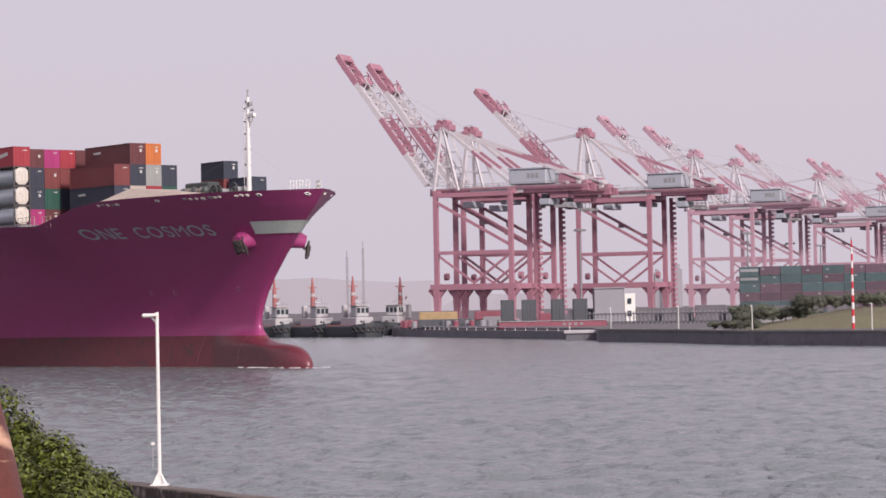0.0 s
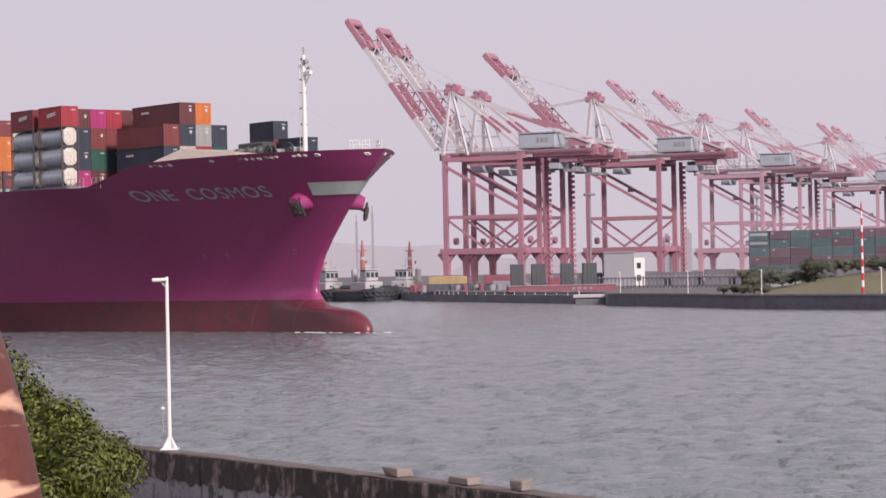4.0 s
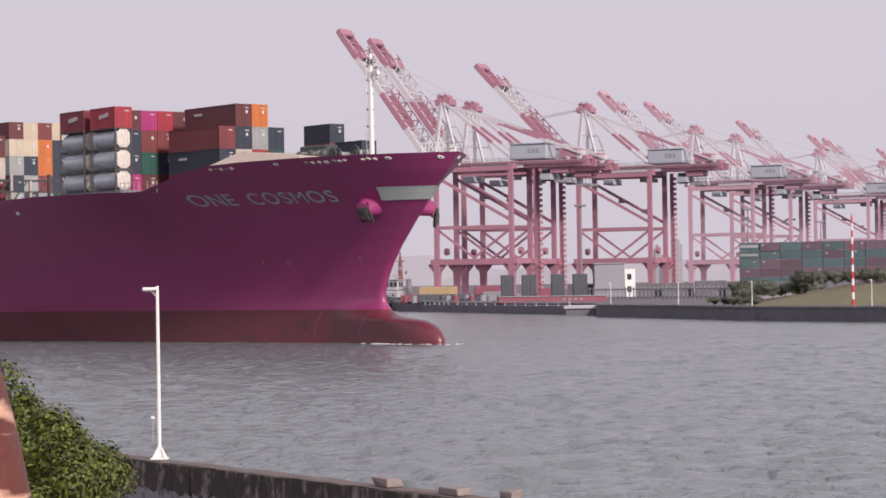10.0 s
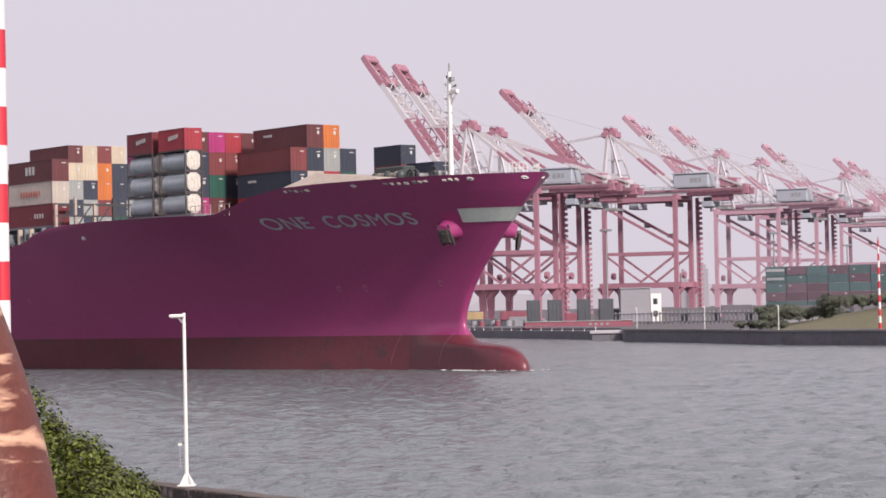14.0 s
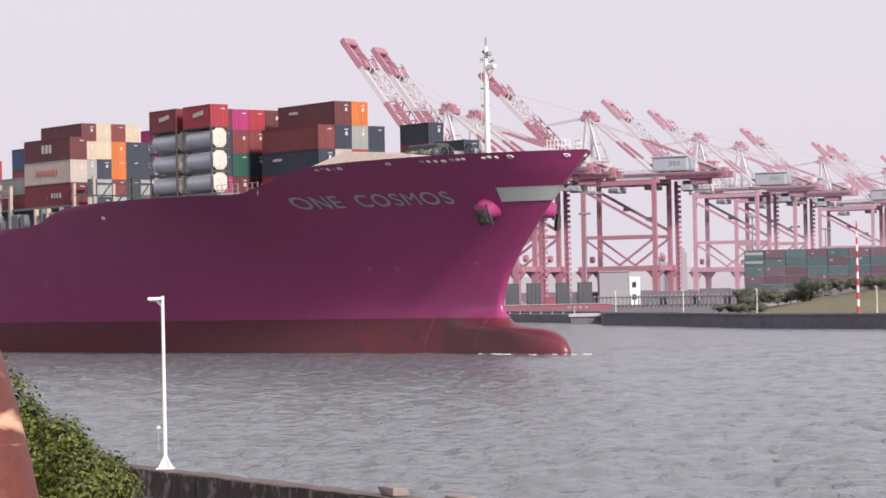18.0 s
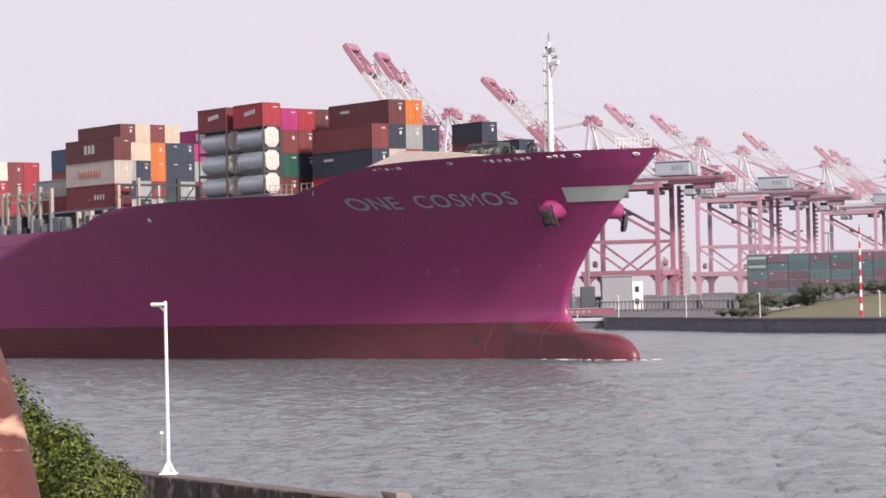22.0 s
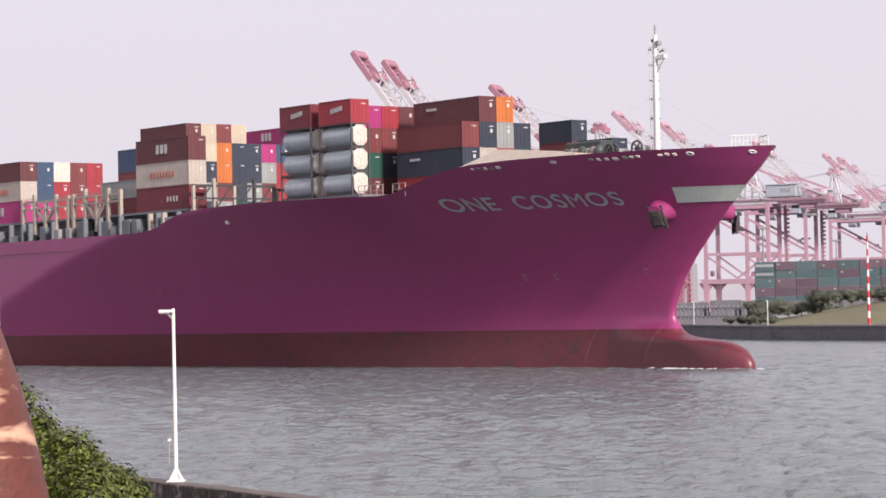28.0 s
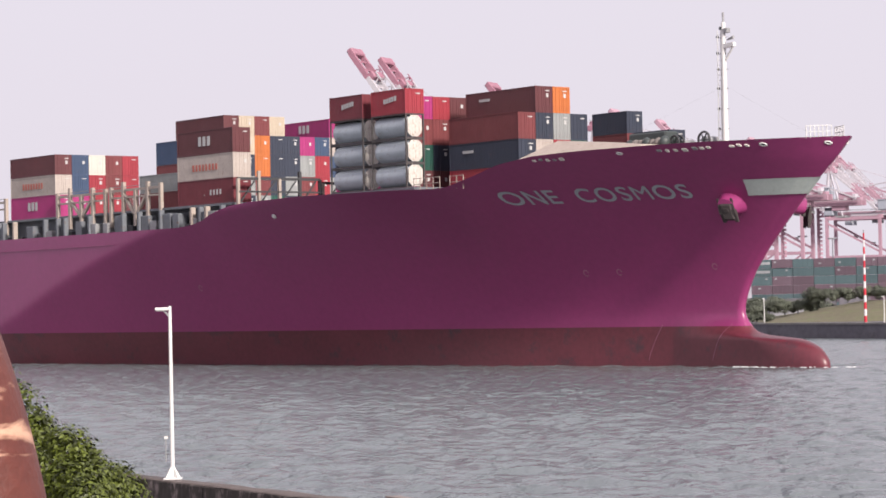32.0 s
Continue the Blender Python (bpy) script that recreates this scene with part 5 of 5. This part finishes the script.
def banded_pole(m, n, h, d0, d1, label, start):
    t = thing("marker_pole", m, label, "pole", "banded marker poles")
    for i in range(n):
        a, b = d0 + (d1 - d0) * i / n, d0 + (d1 - d0) * (i + 1) / n
        part("band", beam((0, 0, i * h), (0, 0, (i + 1) * h - 0.004), a, n=20, w2=b), M_BAND_RED if (i + start) % 2 else M_BAND_WHITE, t)
    part("foot", beam((0, 0, 0), (0, 0, 0.12), d0 * 2.2, n=16), M_CONCRETE, t)
    part("top_light", beam((0, 0, n * h), (0, 0, n * h + 0.5), d1 * 0.7, n=10), M_STEEL, t)
    return t


banded_pole(pose(65.1, 384, QUAY_Z), 13, 1.1, 0.5, 0.26, "red and white banded pole on the far quay", 1)

# grassy mound with bushes
bm = bmesh.new()
nx, ny = 40, 14
grid = []
for i in range(nx + 1):
    row = []
    for j in range(ny + 1):
        u, v = i / nx, j / ny
        x = 53 + 90 * u
        y = 408 - 30 * u + 46 * v
        hgt = 3.4 * min(1.0, (u / 0.22)) * math.sin(min(1.0, v * 1.9) * math.pi / 2) * (1 if v < 0.7 else max(0.0, (1 - v) / 0.3))
        row.append(bm.verts.new((x, y, QUAY_Z + 0.02 + hgt + (0.25 * noise.noise(Vector((x * 0.15, y * 0.15, 0))) if hgt > 0.2 else 0))))
    grid.append(row)
for a, b in zip(grid, grid[1:]):
    for j in range(ny):
        bm.faces.new((a[j], b[j], b[j + 1], a[j + 1]))
tagged(part("grass_mound", bm, M_GRASS, smooth=True), "dry grassy mound on the far quay", "mound", kind="structure")


def leaf_cloud(n, size, leaf, seed, flat=0.8):
    """Small leaf faces scattered in lumps; an uneven crown with gaps."""
    rg = random.Random(seed)
    lumps = []
    for _ in range(9):
        a, r = rg.random() * 6.28, rg.random() ** 0.6 * 0.62
        lumps.append((Vector((math.cos(a) * r, math.sin(a) * r, rg.uniform(-0.35, 0.45))), rg.uniform(0.3, 0.55)))
    verts, faces = [], []
    for _ in range(n):
        c, r = rg.choice(lumps)
        v = Vector((rg.gauss(0, 1), rg.gauss(0, 1), rg.gauss(0, 1))).normalized() * r * (0.55 + 0.5 * rg.random())
        p = (c + v) * size
        p.z *= flat
        nrm = (v.normalized() + Vector((rg.uniform(-0.7, 0.7), rg.uniform(-0.7, 0.7), rg.uniform(-0.2, 0.9)))).normalized()
        t = nrm.orthogonal().normalized()
        t.rotate(Matrix.Rotation(rg.random() * 6.28, 3, nrm))
        s = nrm.cross(t)
        l, w = leaf * rg.uniform(0.7, 1.3), leaf * rg.uniform(0.3, 0.5)
        k = len(verts)
        verts += [p - t * l * 0.5, p + s * w * 0.5, p + t * l * 0.5 + nrm * l * 0.12, p - s * w * 0.5]
        faces.append((k, k + 1, k + 2, k + 3))
    me = bpy.data.meshes.new("crown")
    me.from_pydata(verts, [], faces)
    return me


far_crowns = [leaf_cloud(4200, 1.7, 0.24, s) for s in (1, 2, 3)]
for me in far_crowns:
    me.materials.append(M_BUSH)
rng = random.Random(8)
SPOTS = ([(47.5 + i * 1.6, 425 - i * 1.6, 2.2, 0.85) for i in range(5)] + [(56 + i * 2.3, 428, 3.6, 1.15) for i in range(4)] + [(63 + i * 2.0, 425, 5.6, 1.2) for i in range(4)]
         + [(72 + i * 2.4, 424, 5.8, 1.25) for i in range(7)] + [(56 + i * 2.0, 445, 2.2, 1.6) for i in range(5)]
         + [(58.5 + i * 3.1, 468 - i % 2 * 3, 2.2, 2.2 - 0.2 * (i % 3)) for i in range(5)])
for x, y, z, s in SPOTS:
    t = thing("bush", pose(x, y, z, 0, 0, rng.uniform(0, 360)), "dark green bush on the far shore", "bush", "bushes on the far shore")
    cr = new("crown", rng.choice(far_crowns))
    cr.parent = t
    cr.matrix_basis = Matrix.Translation((0, 0, 1.0 * s)) @ Matrix.Diagonal((s * 1.05, s * 1.05, s * rng.uniform(0.8, 1.15), 1))
    part("stem", beam((0, 0, -0.3), (0, 0, 1.0 * s), 0.22, n=6), M_DARK, t)
hut = thing("small_hut", pose(59.5, 436, QUAY_Z), "small grey hut with a pale roof behind the bushes", "hut")
part("wall", box((-3.0, -2, 0), (3.0, 2, 2.4)), M_SHED, hut)
part("roof", box((-3.3, -2.3, 2.4), (3.3, 2.3, 2.75)), M_FENCE, hut)

# stacked containers in the far yard
# greyed colours: the haze over the far yard is mixed into these paints
FAR_PAINT = [material(k, c, 0.7, vary=0.12, scale=0.3, fine=2, random=0.15) for k, c in (("hazed_green_paint", (0.075, 0.118, 0.13)), ("hazed_maroon_paint", (0.125, 0.085, 0.11)),
                                                                                      ("hazed_grey_paint", (0.33, 0.34, 0.36)))]
rng = random.Random(17)
YARD = Matrix.Translation((84.6, 690, QUAY_Z)) @ pose(0, 0, 0, 0, 0, -24)
TIER = 2.47
me_body = shared(("body", "far"), lambda: box((0.0, 0, 0), (6.02, 2.4, TIER - 0.05), 0.05))
me_rib = shared(("rib", "far"), lambda: box((0.0, -0.06, 0.1), (0.12, 0.0, TIER - 0.15)))
me_stripe = shared(("stripe", "far"), lambda: box((0.35, -0.08, 1.0), (5.6, -0.02, 1.75)))
me_sign = shared(("marking", "far"), lambda: box((0.4, -0.1, 1.5), (1.1, -0.02, 1.9)))
for i in range(10):
    for j in range(6):
        lead = i == 0 and j >= 4
        mt = FAR_PAINT[0] if lead or rng.random() < (0.55 if j > 3 else 0.45) else FAR_PAINT[1]
        c = thing("shipping_container", YARD @ Matrix.Translation((6.12 * i, rng.uniform(-0.1, 0.15), TIER * j)), f"muted {'green' if mt == FAR_PAINT[0] else 'maroon'} steel shipping container in a far stack",
                  "container", "containers in the far yard")
        piece("body", me_body, mt, c)
        for k in range(5):
            piece("rib", me_rib, mt, c).location = (0.2 + 1.37 * k, 0, 0)
        if lead:
            piece("stripe", me_stripe, FAR_PAINT[2], c, "pale stripe")
        elif rng.random() < 0.4:
            piece("marking", me_sign, FAR_PAINT[2], c).location = (rng.uniform(0, 4.4), 0, rng.uniform(-0.8, 0.2))

# high-mast lights of the yard
for x, y in ((91, 720), (124, 860), (141, 900), (37.6, 660)):
    t = thing("light_mast", pose(x, y, QUAY_Z), "tall grey yard light mast", "light mast", "yard light masts")
    part("pole", beam((0, 0, 0), (0, 0, 25), 0.7, n=10, w2=0.4), M_FENCE, t)
    part("lamp_ring", box((-1.6, -1.0, 25), (1.6, 1.0, 25.6), 0.1), M_FENCE, t)

# hazy distance: hills, towers and chimneys beyond the harbour
bm = bmesh.new()
prev = None
for i in range(121):
    x = -2600 + 60 * i
    h = 46 + 34 * noise.noise(Vector((i * 0.09, 3.1, 0))) + 18 * noise.noise(Vector((i * 0.45, 7.7, 0)))
    h *= 1.0 if x < 0 else 0.6
    pair = (bm.verts.new((x, 3800, 0)), bm.verts.new((x, 3850, max(8, h))))
    if prev:
        bm.faces.new((prev[0], pair[0], pair[1], prev[1]))
    prev = pair
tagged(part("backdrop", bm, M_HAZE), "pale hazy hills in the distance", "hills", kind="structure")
for x, y, w, h in ((237, 2440, 8, 44), (228, 2480, 14, 30), (218, 2460, 6, 40), (-100, 2500, 2, 66), (-84, 2520, 2, 76), (1020, 2500, 20, 56)):
    t = thing("far_tower", pose(x, y, QUAY_Z), "pale hazy tower in the distance", "tower", "hazy far towers")
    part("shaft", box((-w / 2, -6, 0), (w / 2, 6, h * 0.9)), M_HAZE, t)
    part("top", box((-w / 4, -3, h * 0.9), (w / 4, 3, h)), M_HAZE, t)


# ---- near shore ----
M_WALL_TOP = material("pinkish_worn_concrete", (0.105, 0.083, 0.078), 0.85, vary=0.35, scale=1.4, fine=9, bump=0.3, dirt=(0.34, 0.28, 0.26), dirt_amount=0.3)
M_ROCK = material("pale_brown_stone", (0.205, 0.168, 0.16), 0.9, vary=0.2, scale=2, fine=12, bump=0.5)


def stained_concrete(name, base, stain, amount, seed):
    """Concrete with dark streaks that run down it."""
    m = material(name, base, 0.9, vary=0.18, scale=0.9, fine=9, bump=0.35)
    n, l = m.node_tree.nodes, m.node_tree.links
    b = n["Principled BSDF"]
    src = b.inputs["Base Color"].links[0].from_socket
    co = n.new("ShaderNodeTexCoord")
    col = src
    for k, (sx, sz, lo, hi) in enumerate(((1.6, 1.1, 0.46, 0.56), (6.0, 2.2, 0.50, 0.60))):
        mp = n.new("ShaderNodeMapping")
        mp.inputs["Scale"].default_value = (sx, sx, sz)
        mp.inputs["Location"].default_value = (seed + k, seed * 2, 0)
        l.new(co.outputs["Object"], mp.inputs["Vector"])
        t = n.new("ShaderNodeTexNoise")
        t.inputs["Scale"].default_value = 1.0
        t.inputs["Detail"].default_value = 6
        t.inputs["Roughness"].default_value = 0.65
        l.new(mp.outputs["Vector"], t.inputs["Vector"])
        r = n.new("ShaderNodeMapRange")
        r.inputs["From Min"].default_value, r.inputs["From Max"].default_value = lo - amount, hi - amount
        r.inputs["To Max"].default_value = 0.92
        l.new(t.outputs["Fac"], r.inputs["Value"])
        mx = n.new("ShaderNodeMixRGB")
        mx.inputs["Color2"].default_value = (*stain, 1)
        l.new(r.outputs["Result"], mx.inputs["Fac"])
        l.new(col, mx.inputs["Color1"])
        col = mx.outputs["Color"]
    l.new(col, b.inputs["Base Color"])
    return m


M_PARAPET = stained_concrete("black_streaked_concrete", (0.20, 0.168, 0.16), (0.030, 0.025, 0.023), 0.05, 3)
M_FOOTING = stained_concrete("pale_streaked_concrete", (0.25, 0.25, 0.275), (0.055, 0.048, 0.046), -0.065, 9)

WALL = pose(-7.36, 59.14, 0, 0, 0, -57.0)  # local x runs along the wall towards the open end, y towards the water
wall = thing("sea_wall", WALL, "concrete sea wall with black rain streaks and a pale footing", "wall", kind="structure")


def block(x0, x1, y0, y1, z0, z1, seed, rough=0.02, step=0.5, ragged=0.0):
    """A length of old concrete with slightly uneven edges; ragged breaks up its lower front edge."""
    bm = bmesh.new()
    n = max(2, int((x1 - x0) / step))
    prev = None
    rg = random.Random(seed)
    for i in range(n + 1):
        x = x0 + (x1 - x0) * i / n
        j = [rg.uniform(-rough, rough) for _ in range(4)]
        ringv = [bm.verts.new(p) for p in ((x, y0, z0 + ragged * (rg.gauss(0, 0.7) + 1.5 * noise.noise(Vector((x * 1.3, seed, 0))) + 2.0 * noise.noise(Vector((x * 4.5, seed, 5))))), (x, y0 + j[0], z1 - 0.03 + j[1]), (x, y0 + 0.04, z1 + j[1]), (x, y1, z1 + j[2]), (x, y1, z0))]
        if prev:
            for a in range(5):
                b = (a + 1) % 5
                bm.faces.new((prev[a], ringv[a], ringv[b], prev[b]))
        else:
            bm.faces.new(ringv)
        prev = ringv
    bm.faces.new(prev[::-1])
    return bm


x = -34.0
k = 0
while x < 46:
    ln = 11.6 if k % 2 else 12.4
    part("parapet_length", block(x, x + ln - 0.05, -0.05, 0.42, 2.10, 2.75, k, 0.012, 0.16, 0.05), M_PARAPET, wall)
    part("capping", block(x, x + ln - 0.05, -0.035, 0.45, 2.75, 2.78, k + 50, 0.015), M_WALL_TOP, wall, "pinkish worn capping")
    part("footing_length", block(x + 0.02, x + ln - 0.05, -0.02, 0.38, 1.0, 2.35, k + 90, 0.008), M_FOOTING, wall, "pale footing with dark stains")
    x += ln
    k += 1
part("revetment", box((-34, 0.4, -3), (46, 2.2, 1.2)), M_QUAYWALL, wall)
# drain holes in the footing
for x in (3.3, 7.9, 16.5):
    part("drain", box((x, -0.05, 1.68), (x + 0.16, -0.01, 1.90)), M_DARK, wall)

for x0, w, h, dd, seed in ((10.9, 0.60, 0.19, 0.34, 2), (13.45, 0.80, 0.15, 0.36, 5), (15.45, 0.42, 0.24, 0.3, 8)):
    t = thing("stone", WALL @ Matrix.Translation((x0, 0.2, 2.79)), "pale brown broken stone lying on the sea wall", "stone", "stones on the sea wall")
    rg = random.Random(seed)
    bm = bmesh.new()
    bmesh.ops.create_cube(bm, size=1)
    for v in bm.verts:
        v.co = Vector(((v.co.x + rg.uniform(-0.07, 0.07)) * w, (v.co.y + rg.uniform(-0.12, 0.12)) * dd, (v.co.z + 0.5) * h * (1 if v.co.z < 0 else rg.uniform(0.75, 1.05))))
    bmesh.ops.bevel(bm, geom=bm.edges[:], offset=0.03, segments=2, affect="EDGES", profile=0.6)
    part("rock", bm, M_ROCK, t)

# ground between the wall and the camera
bm = bmesh.new()
a, b = WALL @ Vector((-34, -0.3, 0)), WALL @ Vector((46, -0.3, 0))
pts = [(a.x, a.y), (b.x, b.y), (60, -25), (-60, -25), (-60, a.y)]
vs = [bm.verts.new((x, y, 1.6)) for x, y in pts]
bm.faces.new(vs)
tagged(part("path", bm, M_GROUND), "dusty grey-brown paved path behind the sea wall", "path", kind="structure")

near_pole = banded_pole(pose(-13.30, 68.3, 2.0), 16, 1.1, 0.50, 0.42, "tall red and white banded pole beside the sea wall", 0)

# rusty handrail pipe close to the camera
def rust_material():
    m = material("dappled_flaking_rust", (0.112, 0.029, 0.021), 0.5, vary=0.22, scale=5, fine=45, bump=0.2)
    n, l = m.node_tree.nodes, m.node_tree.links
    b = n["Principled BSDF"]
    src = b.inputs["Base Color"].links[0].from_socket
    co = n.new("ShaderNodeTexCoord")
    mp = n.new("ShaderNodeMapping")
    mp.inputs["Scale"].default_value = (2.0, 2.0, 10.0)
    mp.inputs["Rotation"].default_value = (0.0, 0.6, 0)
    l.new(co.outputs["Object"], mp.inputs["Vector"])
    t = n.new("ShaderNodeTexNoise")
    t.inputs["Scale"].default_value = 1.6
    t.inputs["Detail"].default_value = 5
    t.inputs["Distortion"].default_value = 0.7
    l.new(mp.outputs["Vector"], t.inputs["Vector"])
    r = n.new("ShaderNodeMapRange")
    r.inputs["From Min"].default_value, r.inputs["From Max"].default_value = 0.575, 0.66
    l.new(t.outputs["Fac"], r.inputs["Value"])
    # pale bands paint dappled sunlight onto the pipe, together with flaked rust
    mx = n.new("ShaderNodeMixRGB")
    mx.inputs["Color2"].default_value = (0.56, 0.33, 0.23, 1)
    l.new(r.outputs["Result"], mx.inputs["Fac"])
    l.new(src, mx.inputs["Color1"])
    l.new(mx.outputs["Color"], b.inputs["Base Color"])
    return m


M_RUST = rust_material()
pipe = thing("rusty_pipe", pose(-1.07, 6.0, 1.6), "rust-red steel pipe rail with pale flaking and painted sun dapples", "pipe")
bm = bmesh.new()
path = [Vector((-2.6, 0.3, 0.0)), Vector((-2.6, 0.3, 4.6)), Vector((-2.25, 0.25, 6.1)), Vector((-1.55, 0.18, 6.75)), Vector((-0.80, 0.08, 6.35)), Vector((-0.46, 0.03, 5.72)),
        Vector((-0.325, 0.0, 5.40)), Vector((-0.225, 0.0, 5.10)), Vector((-0.15, 0.0, 4.72)), Vector((-0.09, 0.0, 4.2)), Vector((-0.02, 0.0, 2.6)), Vector((0.0, 0.0, 0.0))]
fine = []
for i in range(len(path) - 1):
    p0, p1, p2, p3 = path[max(0, i - 1)], path[i], path[i + 1], path[min(len(path) - 1, i + 2)]
    for k in range(8):
        t = k / 8
        fine.append(0.5 * ((2 * p1) + (p2 - p0) * t + (2 * p0 - 5 * p1 + 4 * p2 - p3) * t * t + (3 * p1 - p0 - 3 * p2 + p3) * t ** 3))
fine.append(path[-1])
prev = None
for i, p in enumerate(fine):
    d = (fine[min(i + 1, len(fine) - 1)] - fine[max(i - 1, 0)]).normalized()
    s = d.cross(Vector((0, 1, 0))).normalized()
    f = s.cross(d)
    rr = [bm.verts.new(p + (s * math.cos(2 * math.pi * k / 32) + f * math.sin(2 * math.pi * k / 32)) * 0.2) for k in range(32)]
    if prev:
        for k in range(32):
            bm.faces.new((prev[k], prev[(k + 1) % 32], rr[(k + 1) % 32], rr[k]))
    prev = rr
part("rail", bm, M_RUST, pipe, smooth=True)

# leafy tree in front of the wall
def leaf_material():
    m = material("glossy_green_leaves", (0.061, 0.076, 0.011), 0.5, spec=0.3, vary=0.2, scale=0.8, fine=6, bump=0.0)
    n, l = m.node_tree.nodes, m.node_tree.links
    b = n["Principled BSDF"]
    hsv = [x for x in n if x.type == "HUE_SAT"][0]
    geo = n.new("ShaderNodeNewGeometry")
    r = n.new("ShaderNodeMapRange")
    r.inputs["To Min"].default_value, r.inputs["To Max"].default_value = 0.25, 1.75
    l.new(geo.outputs["Random Per Island"], r.inputs["Value"])
    l.new(r.outputs["Result"], hsv.inputs["Value"])
    b.inputs["Transmission Weight"].default_value = 0.0
    b.inputs["Subsurface Weight"].default_value = 0.0
    return m


M_LEAF = leaf_material()
M_BARK = material("grey_brown_bark", (0.14, 0.10, 0.07), 0.9, vary=0.3, scale=3, fine=20, bump=0.6)


def near_tree(m, label):
    # a crown that slopes down towards the wall, cut to fit its outline in the camera's view
    t = thing("tree", m, label, "tree")
    part("trunk", beam((0, 0, 0), (0.1, 0, 2.6), 0.3, n=12, w2=0.2), M_BARK, t)
    rg = random.Random(77)
    for i in range(16):
        a, u = i * 2.4, -0.2 + 1.1 * (i + 0.5) / 16
        r = math.sqrt(1 - u * u) * 2.2
        p = Vector((math.cos(a) * r, math.sin(a) * r, 2.1 + u * 2.2))
        part("limb", beam((0.05, 0, 1.0 + 0.08 * i), p, 0.12, n=7, w2=0.03), M_BARK, t)
    def slope(x, y):
        return 4.42 - 0.86 * (x - 1.74) - 0.2 * y

    # sprays of leaves over a ball that is cut off along this slope
    verts, faces = [], []
    lumps = []
    for i in range(400):
        a, u = rg.random() * 6.28, rg.uniform(-0.8, 1.0)
        rr, k, r = math.sqrt(1 - u * u), rg.uniform(2.6, 3.5), rg.uniform(0.2, 0.46)
        c = Vector((math.cos(a) * rr * k, math.sin(a) * rr * k, 2.05 + u * k))
        c.x = min(c.x, 2.68 - r * 0.8)
        c.z = min(c.z, slope(c.x, c.y) - r * (0.7 + 2.6 * rg.random() ** 2))
        if c.z > 0.1:
            lumps.append((c, r))
    for c, r in lumps:
        for _ in range(int(2600 * r * r) + 110):
            v = Vector((rg.gauss(0, 1), rg.gauss(0, 1), rg.gauss(0.35, 1))).normalized()
            p = c + v * r * (0.5 + 0.55 * rg.random() ** 0.6)
            out = (v * 1.1 + Vector((0.0, -0.1, 0.3)) + Vector((rg.uniform(-0.6, 0.6), rg.uniform(-0.6, 0.6), rg.uniform(-0.5, 0.5)))).normalized()
            tt = (v - out * v.dot(out) + 0.4 * out.orthogonal()).normalized()
            tt.rotate(Matrix.Rotation(rg.uniform(-1.0, 1.0), 3, out))
            s = out.cross(tt)
            l, w = 0.068 * rg.uniform(0.7, 1.3), 0.036 * rg.uniform(0.8, 1.2)
            k = len(verts)
            verts += [p - tt * l * 0.5, p + s * w * 0.55, p + tt * l * 0.5 - out * l * 0.1, p - s * w * 0.55]
            faces.append((k, k + 1, k + 2, k + 3))
    me = bpy.data.meshes.new("crown")
    me.from_pydata(verts, [], faces)
    me.materials.append(M_LEAF)
    cr = new("crown", me)
    cr.parent = t
    cr["label"] = "dense small glossy green leaves"
    return t


near_tree(pose(-6.52, 27.2, 1.50), "leafy green tree with small glossy leaves")


# ---- motion: the ship and its cargo steam straight ahead at about five knots ----
TRACK = [(0, -83.30), (4, -72.92), (8, -62.42), (12, -52.05), (16, -41.58), (20, -31.16), (24, -20.79), (28, -10.39), (32, 0.0)]


def ship_pose(d):
    return pose(37.50 + 0.61676 * d, 229.39 - 0.78715 * d, 0, 0, 0, HEADING)


def motions():
    walk(ship, [(t, ship_pose(d)) for t, d in TRACK])
    for c, at in CARGO:
        walk(c, [(t, ship_pose(d) @ Matrix.Translation(at)) for t, d in TRACK])


motions()
